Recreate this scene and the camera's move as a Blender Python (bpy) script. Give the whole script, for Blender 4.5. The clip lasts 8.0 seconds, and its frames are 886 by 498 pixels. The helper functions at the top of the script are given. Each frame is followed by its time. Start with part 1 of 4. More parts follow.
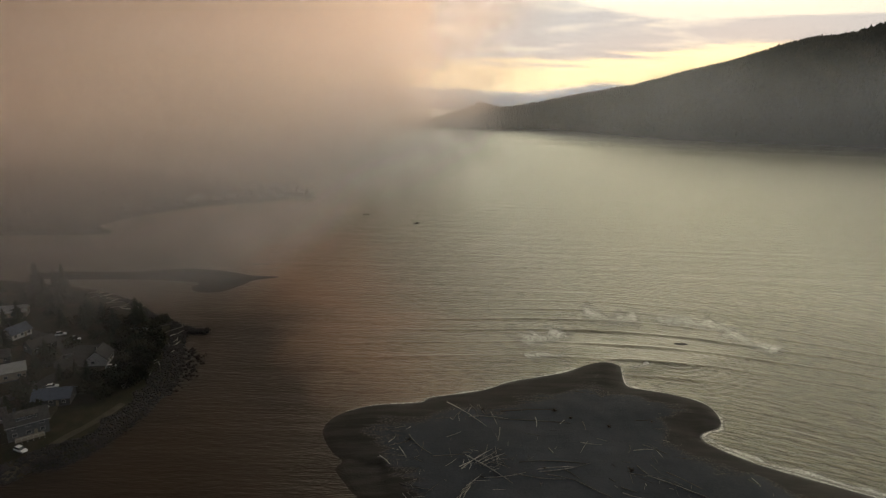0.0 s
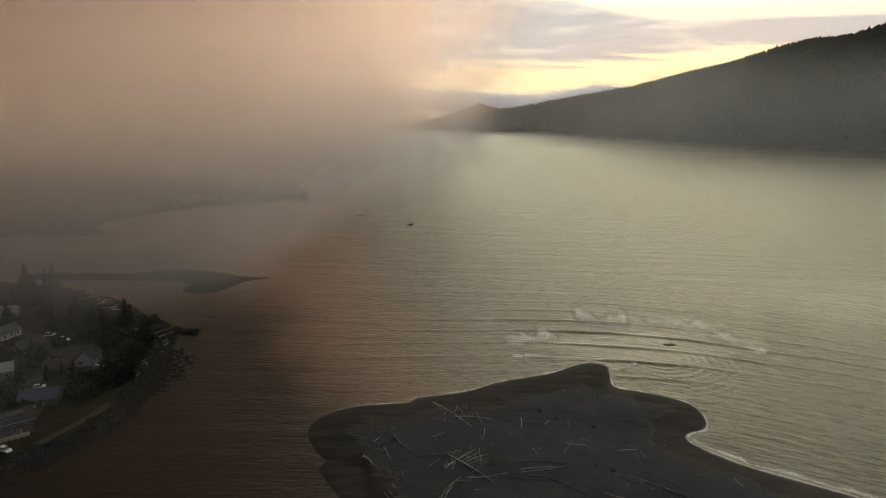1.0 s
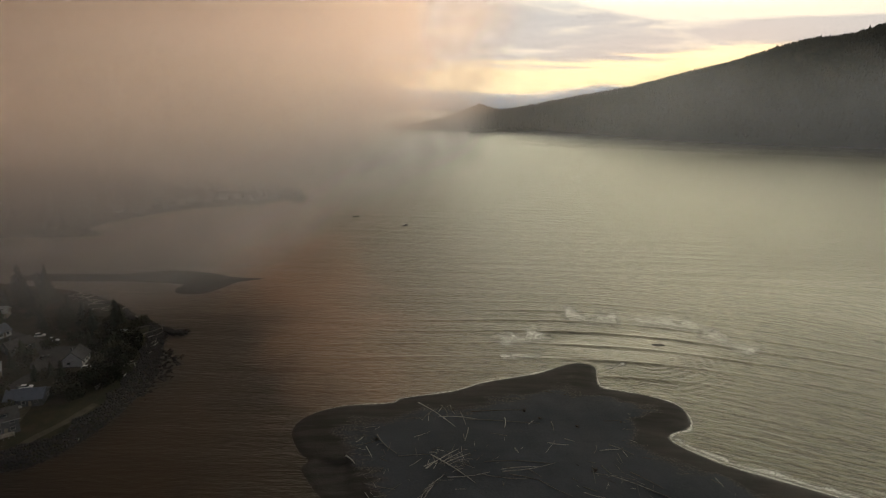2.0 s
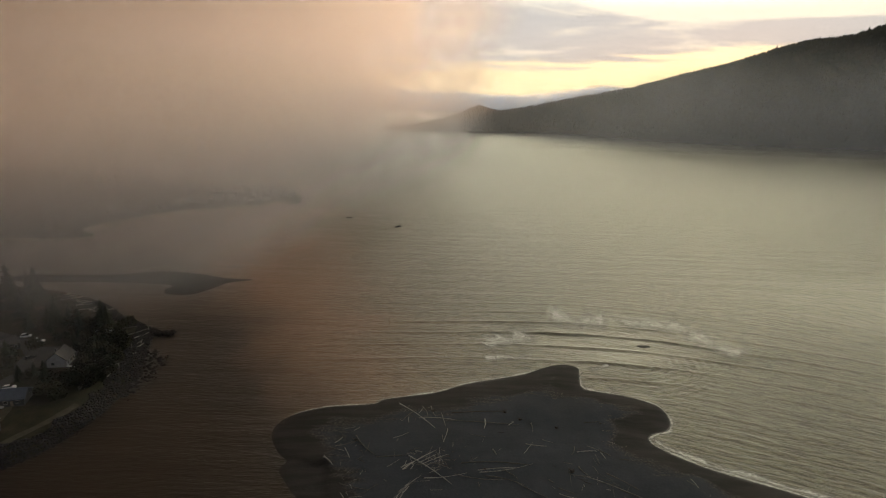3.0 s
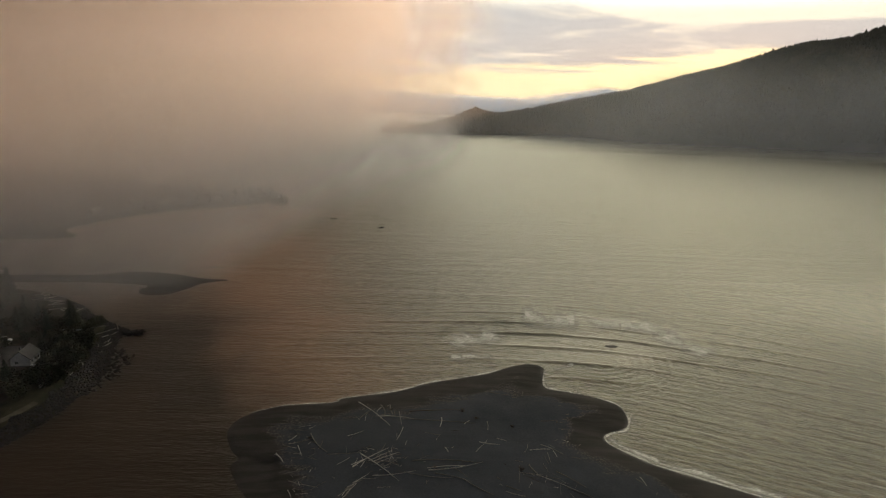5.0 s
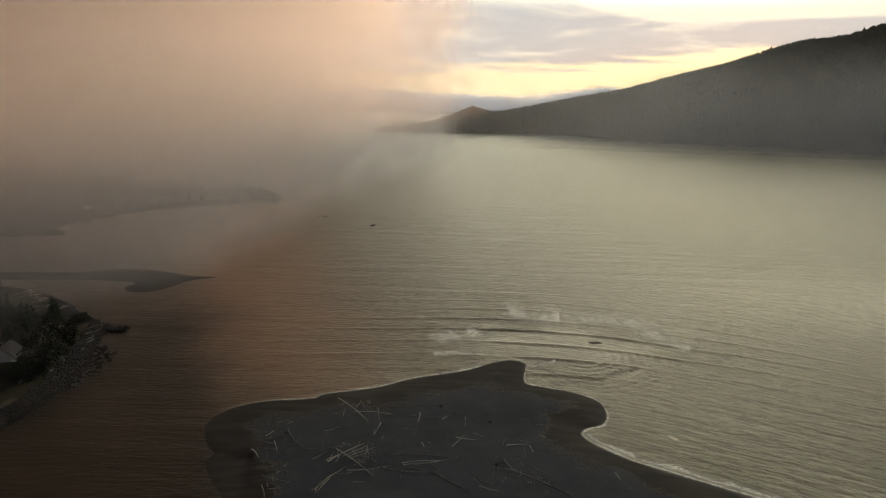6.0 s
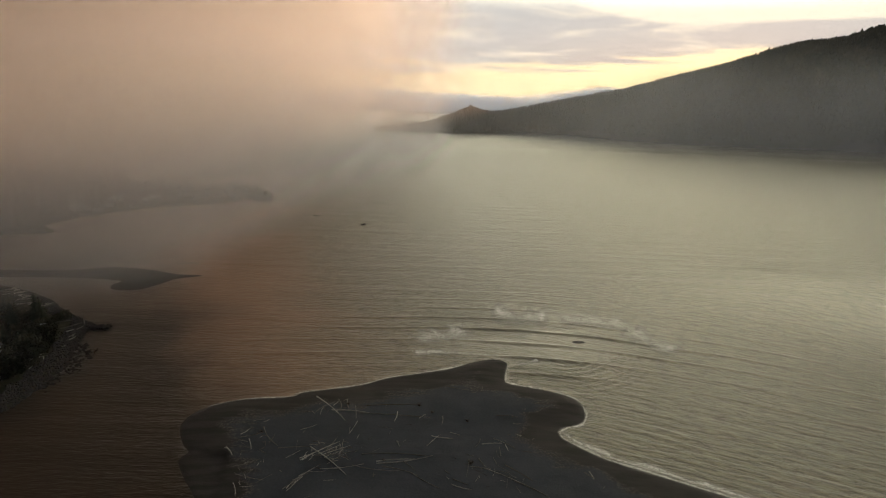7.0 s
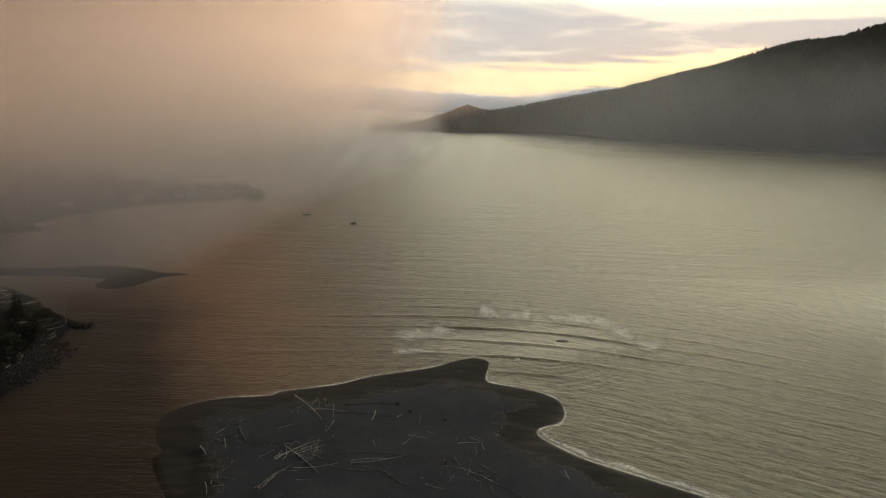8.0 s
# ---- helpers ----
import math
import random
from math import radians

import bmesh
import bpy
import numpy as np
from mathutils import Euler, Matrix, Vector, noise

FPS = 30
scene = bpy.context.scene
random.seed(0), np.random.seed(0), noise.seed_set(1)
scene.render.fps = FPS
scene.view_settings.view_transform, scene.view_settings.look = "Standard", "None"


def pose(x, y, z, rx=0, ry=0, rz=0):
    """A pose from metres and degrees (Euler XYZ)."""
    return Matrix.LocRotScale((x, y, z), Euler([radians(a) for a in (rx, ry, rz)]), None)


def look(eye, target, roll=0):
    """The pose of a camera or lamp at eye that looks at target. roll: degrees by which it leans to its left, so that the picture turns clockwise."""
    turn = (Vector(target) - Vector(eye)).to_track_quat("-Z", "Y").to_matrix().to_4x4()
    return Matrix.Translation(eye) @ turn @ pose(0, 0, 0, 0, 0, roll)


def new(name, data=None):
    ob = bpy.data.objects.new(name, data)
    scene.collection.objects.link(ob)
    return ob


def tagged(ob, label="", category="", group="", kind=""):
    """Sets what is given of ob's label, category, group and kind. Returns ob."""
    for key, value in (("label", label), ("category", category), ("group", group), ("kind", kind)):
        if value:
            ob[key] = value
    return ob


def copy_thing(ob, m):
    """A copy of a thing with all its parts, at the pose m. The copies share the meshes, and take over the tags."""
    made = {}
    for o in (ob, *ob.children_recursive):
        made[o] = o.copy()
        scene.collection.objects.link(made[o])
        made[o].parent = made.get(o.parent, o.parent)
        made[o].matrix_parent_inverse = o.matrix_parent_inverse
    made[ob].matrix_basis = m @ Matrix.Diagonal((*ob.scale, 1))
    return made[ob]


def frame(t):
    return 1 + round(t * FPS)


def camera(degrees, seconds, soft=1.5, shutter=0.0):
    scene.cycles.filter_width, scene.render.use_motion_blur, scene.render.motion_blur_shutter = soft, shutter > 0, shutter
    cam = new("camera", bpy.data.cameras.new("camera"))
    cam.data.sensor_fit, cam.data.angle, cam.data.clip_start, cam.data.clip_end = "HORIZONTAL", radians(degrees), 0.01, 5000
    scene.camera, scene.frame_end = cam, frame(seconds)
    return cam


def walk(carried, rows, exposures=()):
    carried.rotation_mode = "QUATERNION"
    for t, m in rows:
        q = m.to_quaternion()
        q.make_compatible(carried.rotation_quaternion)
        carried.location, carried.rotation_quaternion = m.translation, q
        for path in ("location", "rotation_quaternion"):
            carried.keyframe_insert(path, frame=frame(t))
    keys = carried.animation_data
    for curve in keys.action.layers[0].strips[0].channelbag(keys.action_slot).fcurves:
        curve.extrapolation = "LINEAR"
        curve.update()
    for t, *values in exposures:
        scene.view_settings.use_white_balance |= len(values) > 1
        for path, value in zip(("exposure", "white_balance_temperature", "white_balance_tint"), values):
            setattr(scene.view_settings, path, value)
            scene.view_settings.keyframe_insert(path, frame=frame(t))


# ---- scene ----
cam = camera(73.7, 8.0, soft=1.1)
PATH = [
    (0, (-2.163, -0.674, 120.107), (-2.108, 1.254, 119.577), 2.3),
    (0.5, (0.461, -1.157, 120.174), (0.514, 0.771, 119.647), 2.3),
    (1, (3.316, -1.615, 120.279), (3.37, 0.314, 119.754), 2.3),
    (1.5, (6.599, -2.035, 120.45), (6.649, -0.106, 119.926), 2.2),
    (3, (18.01, -3.349, 121.582), (18.051, -1.418, 121.061), 2.2),
    (3.5, (22.14, -3.76, 121.734), (22.179, -1.829, 121.217), 2.2),
    (4, (26.445, -4.152, 121.772), (26.482, -2.219, 121.257), 2.2),
    (4.5, (30.752, -4.542, 121.661), (30.787, -2.609, 121.149), 2.2),
    (6, (43.462, -5.497, 120.385), (43.495, -3.565, 119.869), 2.1),
    (6.5, (47.601, -5.53, 120.186), (47.634, -3.598, 119.67), 2.2),
    (7, (51.641, -5.331, 120.056), (51.675, -3.399, 119.54), 2.3),
    (7.5, (55.559, -4.956, 119.953), (55.595, -3.024, 119.434), 2.4),
    (8, (59.436, -4.514, 119.877), (59.474, -2.583, 119.358), 2.4),
]
walk(cam, [(t, look(eye, target, roll)) for t, eye, target, roll in PATH])


# ---- node helpers ----
def put_in(nt, sock, v):
    if isinstance(v, bpy.types.NodeSocket):
        nt.links.new(v, sock)
    else:
        sock.default_value = v


def calc(nt, op, a, b=0.0, c=0.0):
    n = nt.nodes.new("ShaderNodeMath")
    n.operation = op
    for k, v in enumerate((a, b, c)):
        put_in(nt, n.inputs[k], v)
    return n.outputs[0]


def step(nt, v, lo, hi, a=0.0, b=1.0):
    n = nt.nodes.new("ShaderNodeMapRange")
    n.interpolation_type = "SMOOTHSTEP"
    for k, x in enumerate((v, lo, hi, a, b)):
        put_in(nt, n.inputs[k], x)
    return n.outputs[0]


def tint(nt, fac, a, b):
    n = nt.nodes.new("ShaderNodeMix")
    n.data_type = "RGBA"
    put_in(nt, n.inputs[0], fac)
    put_in(nt, n.inputs[6], a if isinstance(a, bpy.types.NodeSocket) else (*a, 1))
    put_in(nt, n.inputs[7], b if isinstance(b, bpy.types.NodeSocket) else (*b, 1))
    return n.outputs[2]


def stretch(nt, v, sx, sy, sz, rz=0.0):
    n = nt.nodes.new("ShaderNodeMapping")
    nt.links.new(v, n.inputs[0])
    n.inputs[2].default_value = (0, 0, rz)
    n.inputs[3].default_value = (sx, sy, sz)
    return n.outputs[0]


def cloudy(nt, v, scale, detail=3.0, rough=0.5, warp=0.0):
    n = nt.nodes.new("ShaderNodeTexNoise")
    nt.links.new(v, n.inputs["Vector"])
    n.inputs["Scale"].default_value = scale
    n.inputs["Detail"].default_value = detail
    n.inputs["Roughness"].default_value = rough
    n.inputs["Distortion"].default_value = warp
    return n.outputs[0]


def ridged(nt, v, scale):
    n = nt.nodes.new("ShaderNodeTexNoise")
    n.noise_type = "RIDGED_MULTIFRACTAL"
    nt.links.new(v, n.inputs["Vector"])
    n.inputs["Scale"].default_value = scale
    n.inputs["Detail"].default_value = 3.0
    n.inputs["Roughness"].default_value = 0.45
    return n.outputs[0]


def place(nt):
    return nt.nodes.new("ShaderNodeNewGeometry").outputs["Position"]


def own(nt):
    return nt.nodes.new("ShaderNodeTexCoord").outputs["Object"]


def split(nt, v):
    n = nt.nodes.new("ShaderNodeSeparateXYZ")
    nt.links.new(v, n.inputs[0])
    return n.outputs[0], n.outputs[1], n.outputs[2]


def raised(nt, height, distance, strength=1.0):
    n = nt.nodes.new("ShaderNodeBump")
    n.inputs["Strength"].default_value = strength
    n.inputs["Distance"].default_value = distance
    nt.links.new(height, n.inputs["Height"])
    return n.outputs[0]


def blank(name):
    m = bpy.data.materials.new(name)
    m.use_nodes = True
    nt = m.node_tree
    nt.nodes.clear()
    out = nt.nodes.new("ShaderNodeOutputMaterial")
    return m, nt, out


def surface(name, dark, light, size=1.0, rough=0.8, relief=0.0, metal=0.0, local=False, stain=None, wander=0.0, gloss=0.5):
    """Two scales of variation, grain and stains, and a fine relief. size: metres of the larger patches."""
    m, nt, out = blank(name)
    v = own(nt) if local else place(nt)
    big = cloudy(nt, v, 1.0 / size, 3)
    fine = cloudy(nt, v, 9.0 / size, 4, 0.65)
    f = calc(nt, "MULTIPLY_ADD", fine, 0.5, calc(nt, "MULTIPLY", big, 0.5))
    if wander:
        r = nt.nodes.new("ShaderNodeObjectInfo").outputs["Random"]
        f = calc(nt, "ADD", f, calc(nt, "MULTIPLY", calc(nt, "SUBTRACT", r, 0.5), wander))
    col = tint(nt, step(nt, f, 0.3, 0.7), dark, light)
    if stain:
        col = tint(nt, step(nt, cloudy(nt, v, 0.4 / size, 2), 0.52, 0.68), col, stain)
    b = nt.nodes.new("ShaderNodeBsdfPrincipled")
    nt.links.new(col, b.inputs["Base Color"])
    put_in(nt, b.inputs["Roughness"], step(nt, fine, 0.2, 0.8, rough - 0.12, min(1.0, rough + 0.1)))
    b.inputs["Metallic"].default_value = metal
    b.inputs["Specular IOR Level"].default_value = gloss
    if relief:
        nt.links.new(raised(nt, fine, relief), b.inputs["Normal"])
    nt.links.new(b.outputs[0], out.inputs[0])
    return m


# ---- sky, sun ----
SUN_TURN, SUN_RISE = 27.0, 2.4
sun = new("sun", bpy.data.lights.new("sun", "SUN"))
sun.data.energy, sun.data.angle, sun.data.color = 7.3, radians(2.5), (1.0, 0.59, 0.31)
sun.matrix_world = look((0, 0, 0), (-math.sin(radians(SUN_TURN)) * math.cos(radians(SUN_RISE)), -math.cos(radians(SUN_TURN)) * math.cos(radians(SUN_RISE)), -math.sin(radians(SUN_RISE))))


def make_world():
    w = bpy.data.worlds.new("evening_sky")
    scene.world = w
    w.use_nodes = True
    nt = w.node_tree
    nt.nodes.clear()
    out = nt.nodes.new("ShaderNodeOutputWorld")
    bg = nt.nodes.new("ShaderNodeBackground")
    nt.links.new(bg.outputs[0], out.inputs[0])
    sky = nt.nodes.new("ShaderNodeTexSky")
    sky.sky_type, sky.sun_disc = "NISHITA", False
    sky.sun_elevation, sky.sun_rotation = radians(SUN_RISE), radians(SUN_TURN)
    sky.air_density, sky.dust_density = 1.2, 3.0
    v = nt.nodes.new("ShaderNodeTexCoord").outputs["Generated"]
    x, y, z = split(nt, v)
    # nearness to the sun's side of the sky, 0 behind to 1 at the sun
    side = calc(nt, "ADD", calc(nt, "MULTIPLY", x, math.sin(radians(SUN_TURN))), calc(nt, "MULTIPLY", y, math.cos(radians(SUN_TURN))))
    near = step(nt, side, -0.5, 1.0)
    close = calc(nt, "POWER", calc(nt, "MAXIMUM", side, 0.0), 10.0)
    # the cloud deck, drawn out in perspective
    zz = calc(nt, "ADD", calc(nt, "MAXIMUM", z, 0.0), 0.045)
    flat = nt.nodes.new("ShaderNodeCombineXYZ")
    nt.links.new(calc(nt, "DIVIDE", x, zz), flat.inputs[0])
    nt.links.new(calc(nt, "DIVIDE", y, zz), flat.inputs[1])
    puffs = cloudy(nt, flat.outputs[0], 0.62, 7, 0.62, 0.5)
    broad = cloudy(nt, flat.outputs[0], 0.16, 3, 0.5)
    streak = cloudy(nt, stretch(nt, v, 5, 5, 75), 1.0, 4, 0.55)
    hot = calc(nt, "POWER", close, 3.0)
    grey = tint(nt, near, (0.10, 0.115, 0.145), (0.60, 0.575, 0.55))
    grey = tint(nt, step(nt, z, 0.05, 0.22), grey, tint(nt, near, (0.09, 0.105, 0.135), (0.56, 0.58, 0.58)))
    bright = tint(nt, near, (0.14, 0.15, 0.18), (1.0, 0.91, 0.74))
    torn = step(nt, calc(nt, "ADD", puffs, calc(nt, "MULTIPLY", calc(nt, "MULTIPLY", hot, 0.42), step(nt, z, 0.095, 0.135))), 0.48, 0.70)
    deck = tint(nt, torn, grey, bright)
    # thin cloud high on the sun's side lets much light through
    wide = calc(nt, "POWER", calc(nt, "MAXIMUM", side, 0.0), 3.0)
    deck = tint(nt, calc(nt, "MULTIPLY", wide, calc(nt, "SUBTRACT", step(nt, z, 0.122, 0.195), step(nt, z, 0.45, 0.95, 0.0, 0.6))), deck, (4.0, 3.7, 2.65))
    # and most of all right above the hidden sun
    deck = tint(nt, calc(nt, "MULTIPLY", hot, calc(nt, "SUBTRACT", step(nt, z, 0.135, 0.20), step(nt, z, 0.28, 0.5))), deck, (8.0, 7.2, 4.6))
    # the bright slit between the deck and the horizon
    rim = calc(nt, "ADD", calc(nt, "MULTIPLY_ADD", broad, 0.03, 0.020), calc(nt, "MULTIPLY", calc(nt, "SUBTRACT", puffs, 0.5), 0.03))
    rim = calc(nt, "ADD", rim, calc(nt, "MULTIPLY_ADD", hot, 0.04, calc(nt, "MULTIPLY", calc(nt, "SUBTRACT", streak, 0.5), 0.05)))
    slit = calc(nt, "SUBTRACT", 1.0, step(nt, z, calc(nt, "SUBTRACT", rim, 0.012), calc(nt, "ADD", rim, 0.008)))
    glow = tint(nt, close, (0.88, 0.71, 0.48), (1.7, 1.30, 0.70))
    low = tint(nt, near, (0.13, 0.13, 0.15), glow)
    col = tint(nt, slit, deck, low)
    thin = nt.nodes.new("ShaderNodeVectorMath")
    thin.operation = "SCALE"
    nt.links.new(sky.outputs[0], thin.inputs[0])
    thin.inputs["Scale"].default_value = 0.10
    nt.links.new(tint(nt, 0.05, col, thin.outputs[0]), bg.inputs[0])
    bg.inputs[1].default_value = 1.0


make_world()
scene.view_settings.exposure = 0.17
scene.cycles.transparent_max_bounces = 128

# ---- materials ----
def make_water():
    m, nt, out = blank("bay_water")
    p = place(nt)
    # off the seaward beach the ripples turn to follow the shore
    px, py, pz = split(nt, p)
    turn = calc(nt, "MULTIPLY", calc(nt, "SMOOTH_MAX", calc(nt, "SUBTRACT", px, 95.0), 0.0, 60.0), 0.42)
    turn = calc(nt, "MULTIPLY", turn, calc(nt, "SUBTRACT", 1.0, step(nt, py, 235, 420)))
    bent = nt.nodes.new("ShaderNodeCombineXYZ")
    nt.links.new(px, bent.inputs[0])
    nt.links.new(calc(nt, "ADD", py, turn), bent.inputs[1])
    p2 = bent.outputs[0]
    ripple = cloudy(nt, stretch(nt, p2, 0.16, 0.62, 1, 0.03), 1.0, 4, 0.58)
    chop = cloudy(nt, stretch(nt, p2, 0.36, 1.6, 1, -0.05), 1.0, 3, 0.62)
    swell = cloudy(nt, stretch(nt, p2, 0.007, 0.11, 1, 0.04), 1.0, 3)
    lines = ridged(nt, stretch(nt, p2, 0.10, 0.5, 1, 0.03), 1.0)
    h = calc(nt, "ADD", calc(nt, "MULTIPLY", lines, 0.09), calc(nt, "MULTIPLY", ripple, 0.55))
    h = calc(nt, "ADD", h, calc(nt, "MULTIPLY", chop, 0.20))
    h = calc(nt, "ADD", h, calc(nt, "MULTIPLY", swell, 0.8))
    b = nt.nodes.new("ShaderNodeBsdfPrincipled")
    # brown water along the village shore, cloudy green bay water off the spit
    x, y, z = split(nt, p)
    bay_share = calc(nt, "ADD", x, calc(nt, "MULTIPLY", calc(nt, "SUBTRACT", cloudy(nt, p, 0.008, 4, 0.6, 0.5), 0.5), 130))
    bay_share = step(nt, calc(nt, "ADD", bay_share, calc(nt, "MULTIPLY", y, 0.28)), -85, 165)
    # river brown, with the dark fog's reflection painted in
    river_and_fog = tint(nt, step(nt, cloudy(nt, p, 0.02, 3), 0.35, 0.65), (0.009, 0.0065, 0.0042), (0.018, 0.012, 0.0072))
    # orange glow of lit fog on the water, painted as base colour
    river_and_fog = tint(nt, step(nt, calc(nt, "MULTIPLY_ADD", y, 0.0020, bay_share), 0.72, 1.15), river_and_fog, (0.200, 0.112, 0.068))
    silt_and_light = tint(nt, step(nt, bay_share, 0.30, 1.0), river_and_fog, tint(nt, step(nt, cloudy(nt, p, 0.013, 3), 0.35, 0.7), (0.044, 0.040, 0.023), (0.066, 0.060, 0.036)))
    # bright and dark ripple faces, painted into the colour along the wave pattern
    ripple_shade = calc(nt, "ADD", calc(nt, "MULTIPLY", ripple, 0.6), calc(nt, "MULTIPLY", chop, 0.4))
    silt_and_light = tint(nt, step(nt, ripple_shade, 0.40, 0.60), tint(nt, calc(nt, "MULTIPLY", bay_share, 0.45), silt_and_light, (0.02, 0.017, 0.010)), tint(nt, step(nt, bay_share, 0.30, 1.0), river_and_fog, (0.118, 0.106, 0.067)))
    # the shallows round the shoal tinted pale: drowned sand, with sky reflection painted in
    wob = calc(nt, "MULTIPLY", calc(nt, "SUBTRACT", cloudy(nt, p, 0.035, 3, 0.55), 0.5), 1.1)
    ex = calc(nt, "POWER", calc(nt, "DIVIDE", calc(nt, "SUBTRACT", x, 112.0), 50.0), 2.0)
    ey = calc(nt, "POWER", calc(nt, "DIVIDE", calc(nt, "SUBTRACT", calc(nt, "MULTIPLY_ADD", x, -0.10, y), 259.0), 26.0), 2.0)
    flat = calc(nt, "SUBTRACT", 1.0, step(nt, calc(nt, "ADD", calc(nt, "ADD", ex, ey), wob), 0.15, 1.25))
    silt_and_light = tint(nt, calc(nt, "MULTIPLY", flat, 0.28), silt_and_light, (0.155, 0.135, 0.098))
    nt.links.new(silt_and_light, b.inputs["Base Color"])
    b.inputs["Roughness"].default_value = 0.28
    b.inputs["IOR"].default_value = 1.333
    # the sheltered river water lies calmer than the bay
    h = calc(nt, "MULTIPLY", h, calc(nt, "MULTIPLY_ADD", bay_share, 0.86, 0.14))
    h = calc(nt, "MULTIPLY", h, calc(nt, "MULTIPLY_ADD", flat, -0.6, 1.0))
    nt.links.new(raised(nt, h, 1.8), b.inputs["Normal"])
    nt.links.new(b.outputs[0], out.inputs[0])
    return m


def make_sand():
    m, nt, out = blank("black_sand")
    p = place(nt)
    x, y, z = split(nt, p)
    big = cloudy(nt, p, 0.06, 4, 0.6)
    fine = cloudy(nt, p, 1.3, 4, 0.7)
    streak = cloudy(nt, stretch(nt, p, 0.05, 0.3, 0.3, -0.35), 1.0, 4, 0.6)
    dry = tint(nt, step(nt, calc(nt, "MULTIPLY_ADD", fine, 0.5, calc(nt, "MULTIPLY", big, 0.5)), 0.3, 0.7), (0.021, 0.0245, 0.030), (0.040, 0.044, 0.052))
    wet = tint(nt, step(nt, streak, 0.35, 0.7), (0.020, 0.0175, 0.0165), (0.034, 0.030, 0.028))
    line = calc(nt, "ADD", z, calc(nt, "MULTIPLY", calc(nt, "SUBTRACT", streak, 0.5), 1.1))
    col = tint(nt, step(nt, line, 1.5, 1.85), wet, dry)
    wrack = calc(nt, "MULTIPLY", step(nt, line, 1.45, 1.62), calc(nt, "SUBTRACT", 1.0, step(nt, line, 1.66, 1.9)))
    col = tint(nt, calc(nt, "MULTIPLY", wrack, step(nt, fine, 0.45, 0.7)), col, (0.10, 0.088, 0.075))
    b = nt.nodes.new("ShaderNodeBsdfPrincipled")
    nt.links.new(col, b.inputs["Base Color"])
    put_in(nt, b.inputs["Roughness"], step(nt, line, 0.1, 1.6, 0.85, 0.97))
    b.inputs["Specular IOR Level"].default_value = 0.12
    nt.links.new(raised(nt, calc(nt, "ADD", fine, streak), 0.12), b.inputs["Normal"])
    nt.links.new(b.outputs[0], out.inputs[0])
    return m


def make_fog(name, density, through_share=0.60, colour=(0.60, 0.60, 0.635)):
    """Mist that both reflects and lets light through; density(nt, x, y, z) gives how much of it there is."""
    m, nt, out = blank(name)
    p = place(nt)
    a = density(nt, p, *split(nt, p))
    dif = nt.nodes.new("ShaderNodeBsdfDiffuse")
    tra = nt.nodes.new("ShaderNodeBsdfTranslucent")
    dif.inputs[0].default_value = tra.inputs[0].default_value = (*colour, 1)
    clear = nt.nodes.new("ShaderNodeBsdfTransparent")
    both, mix = nt.nodes.new("ShaderNodeMixShader"), nt.nodes.new("ShaderNodeMixShader")
    both.inputs[0].default_value = through_share
    nt.links.new(dif.outputs[0], both.inputs[1])
    nt.links.new(tra.outputs[0], both.inputs[2])
    put_in(nt, mix.inputs[0], a)
    nt.links.new(clear.outputs[0], mix.inputs[1])
    nt.links.new(both.outputs[0], mix.inputs[2])
    nt.links.new(mix.outputs[0], out.inputs[0])
    return m


def bank_density(nt, p, x, y, z):
    # billows are drawn out along the wind, which blows in from the sea
    q = stretch(nt, p, 1, 0.10, 1.1)
    n1 = cloudy(nt, q, 1 / 190, 3, 0.5, 0.3)
    n2 = cloudy(nt, q, 1 / 62, 5, 0.6, 0.4)
    w = calc(nt, "ADD", calc(nt, "MULTIPLY", calc(nt, "SUBTRACT", n1, 0.5), 220), calc(nt, "MULTIPLY", calc(nt, "SUBTRACT", n2, 0.5), 150))
    reach = calc(nt, "MAXIMUM", calc(nt, "MULTIPLY_ADD", y, 0.0016, 0.35), 0.35)
    side = calc(nt, "SUBTRACT", calc(nt, "MULTIPLY_ADD", y, 0.035, 8.0), x)
    side = step(nt, calc(nt, "ADD", calc(nt, "DIVIDE", side, reach), w), -55, 105)
    base = calc(nt, "MULTIPLY_ADD", x, 0.34, 62.0)
    base = calc(nt, "SUBTRACT", base, calc(nt, "MULTIPLY", calc(nt, "SUBTRACT", y, 260.0), 0.115))
    # over the inlet behind the village it lies right down on the water
    base = calc(nt, "SUBTRACT", base, calc(nt, "MULTIPLY", step(nt, y, 230, 320, 0.0, 70.0), step(nt, x, -150, -30, 1.0, 0.0)))
    base = calc(nt, "SUBTRACT", base, calc(nt, "MULTIPLY", step(nt, y, 300, 460, 0.0, 15.0), step(nt, x, 0, 140, 1.0, 0.0)))
    base = calc(nt, "MAXIMUM", base, -20.0)
    up = step(nt, calc(nt, "ADD", calc(nt, "SUBTRACT", z, base), calc(nt, "MULTIPLY", w, 0.30)), 0.0, 58)
    up = calc(nt, "MULTIPLY", up, step(nt, z, 0.0, 18))
    wisps = step(nt, n2, 0.30, 0.68, 0.48, 1.0)
    return calc(nt, "MULTIPLY", calc(nt, "MULTIPLY", side, up), wisps)


def wall_density(nt, p, x, y, z):
    return calc(nt, "ADD", calc(nt, "MULTIPLY", bank_density(nt, p, x, y, z), 0.236), 0.002)


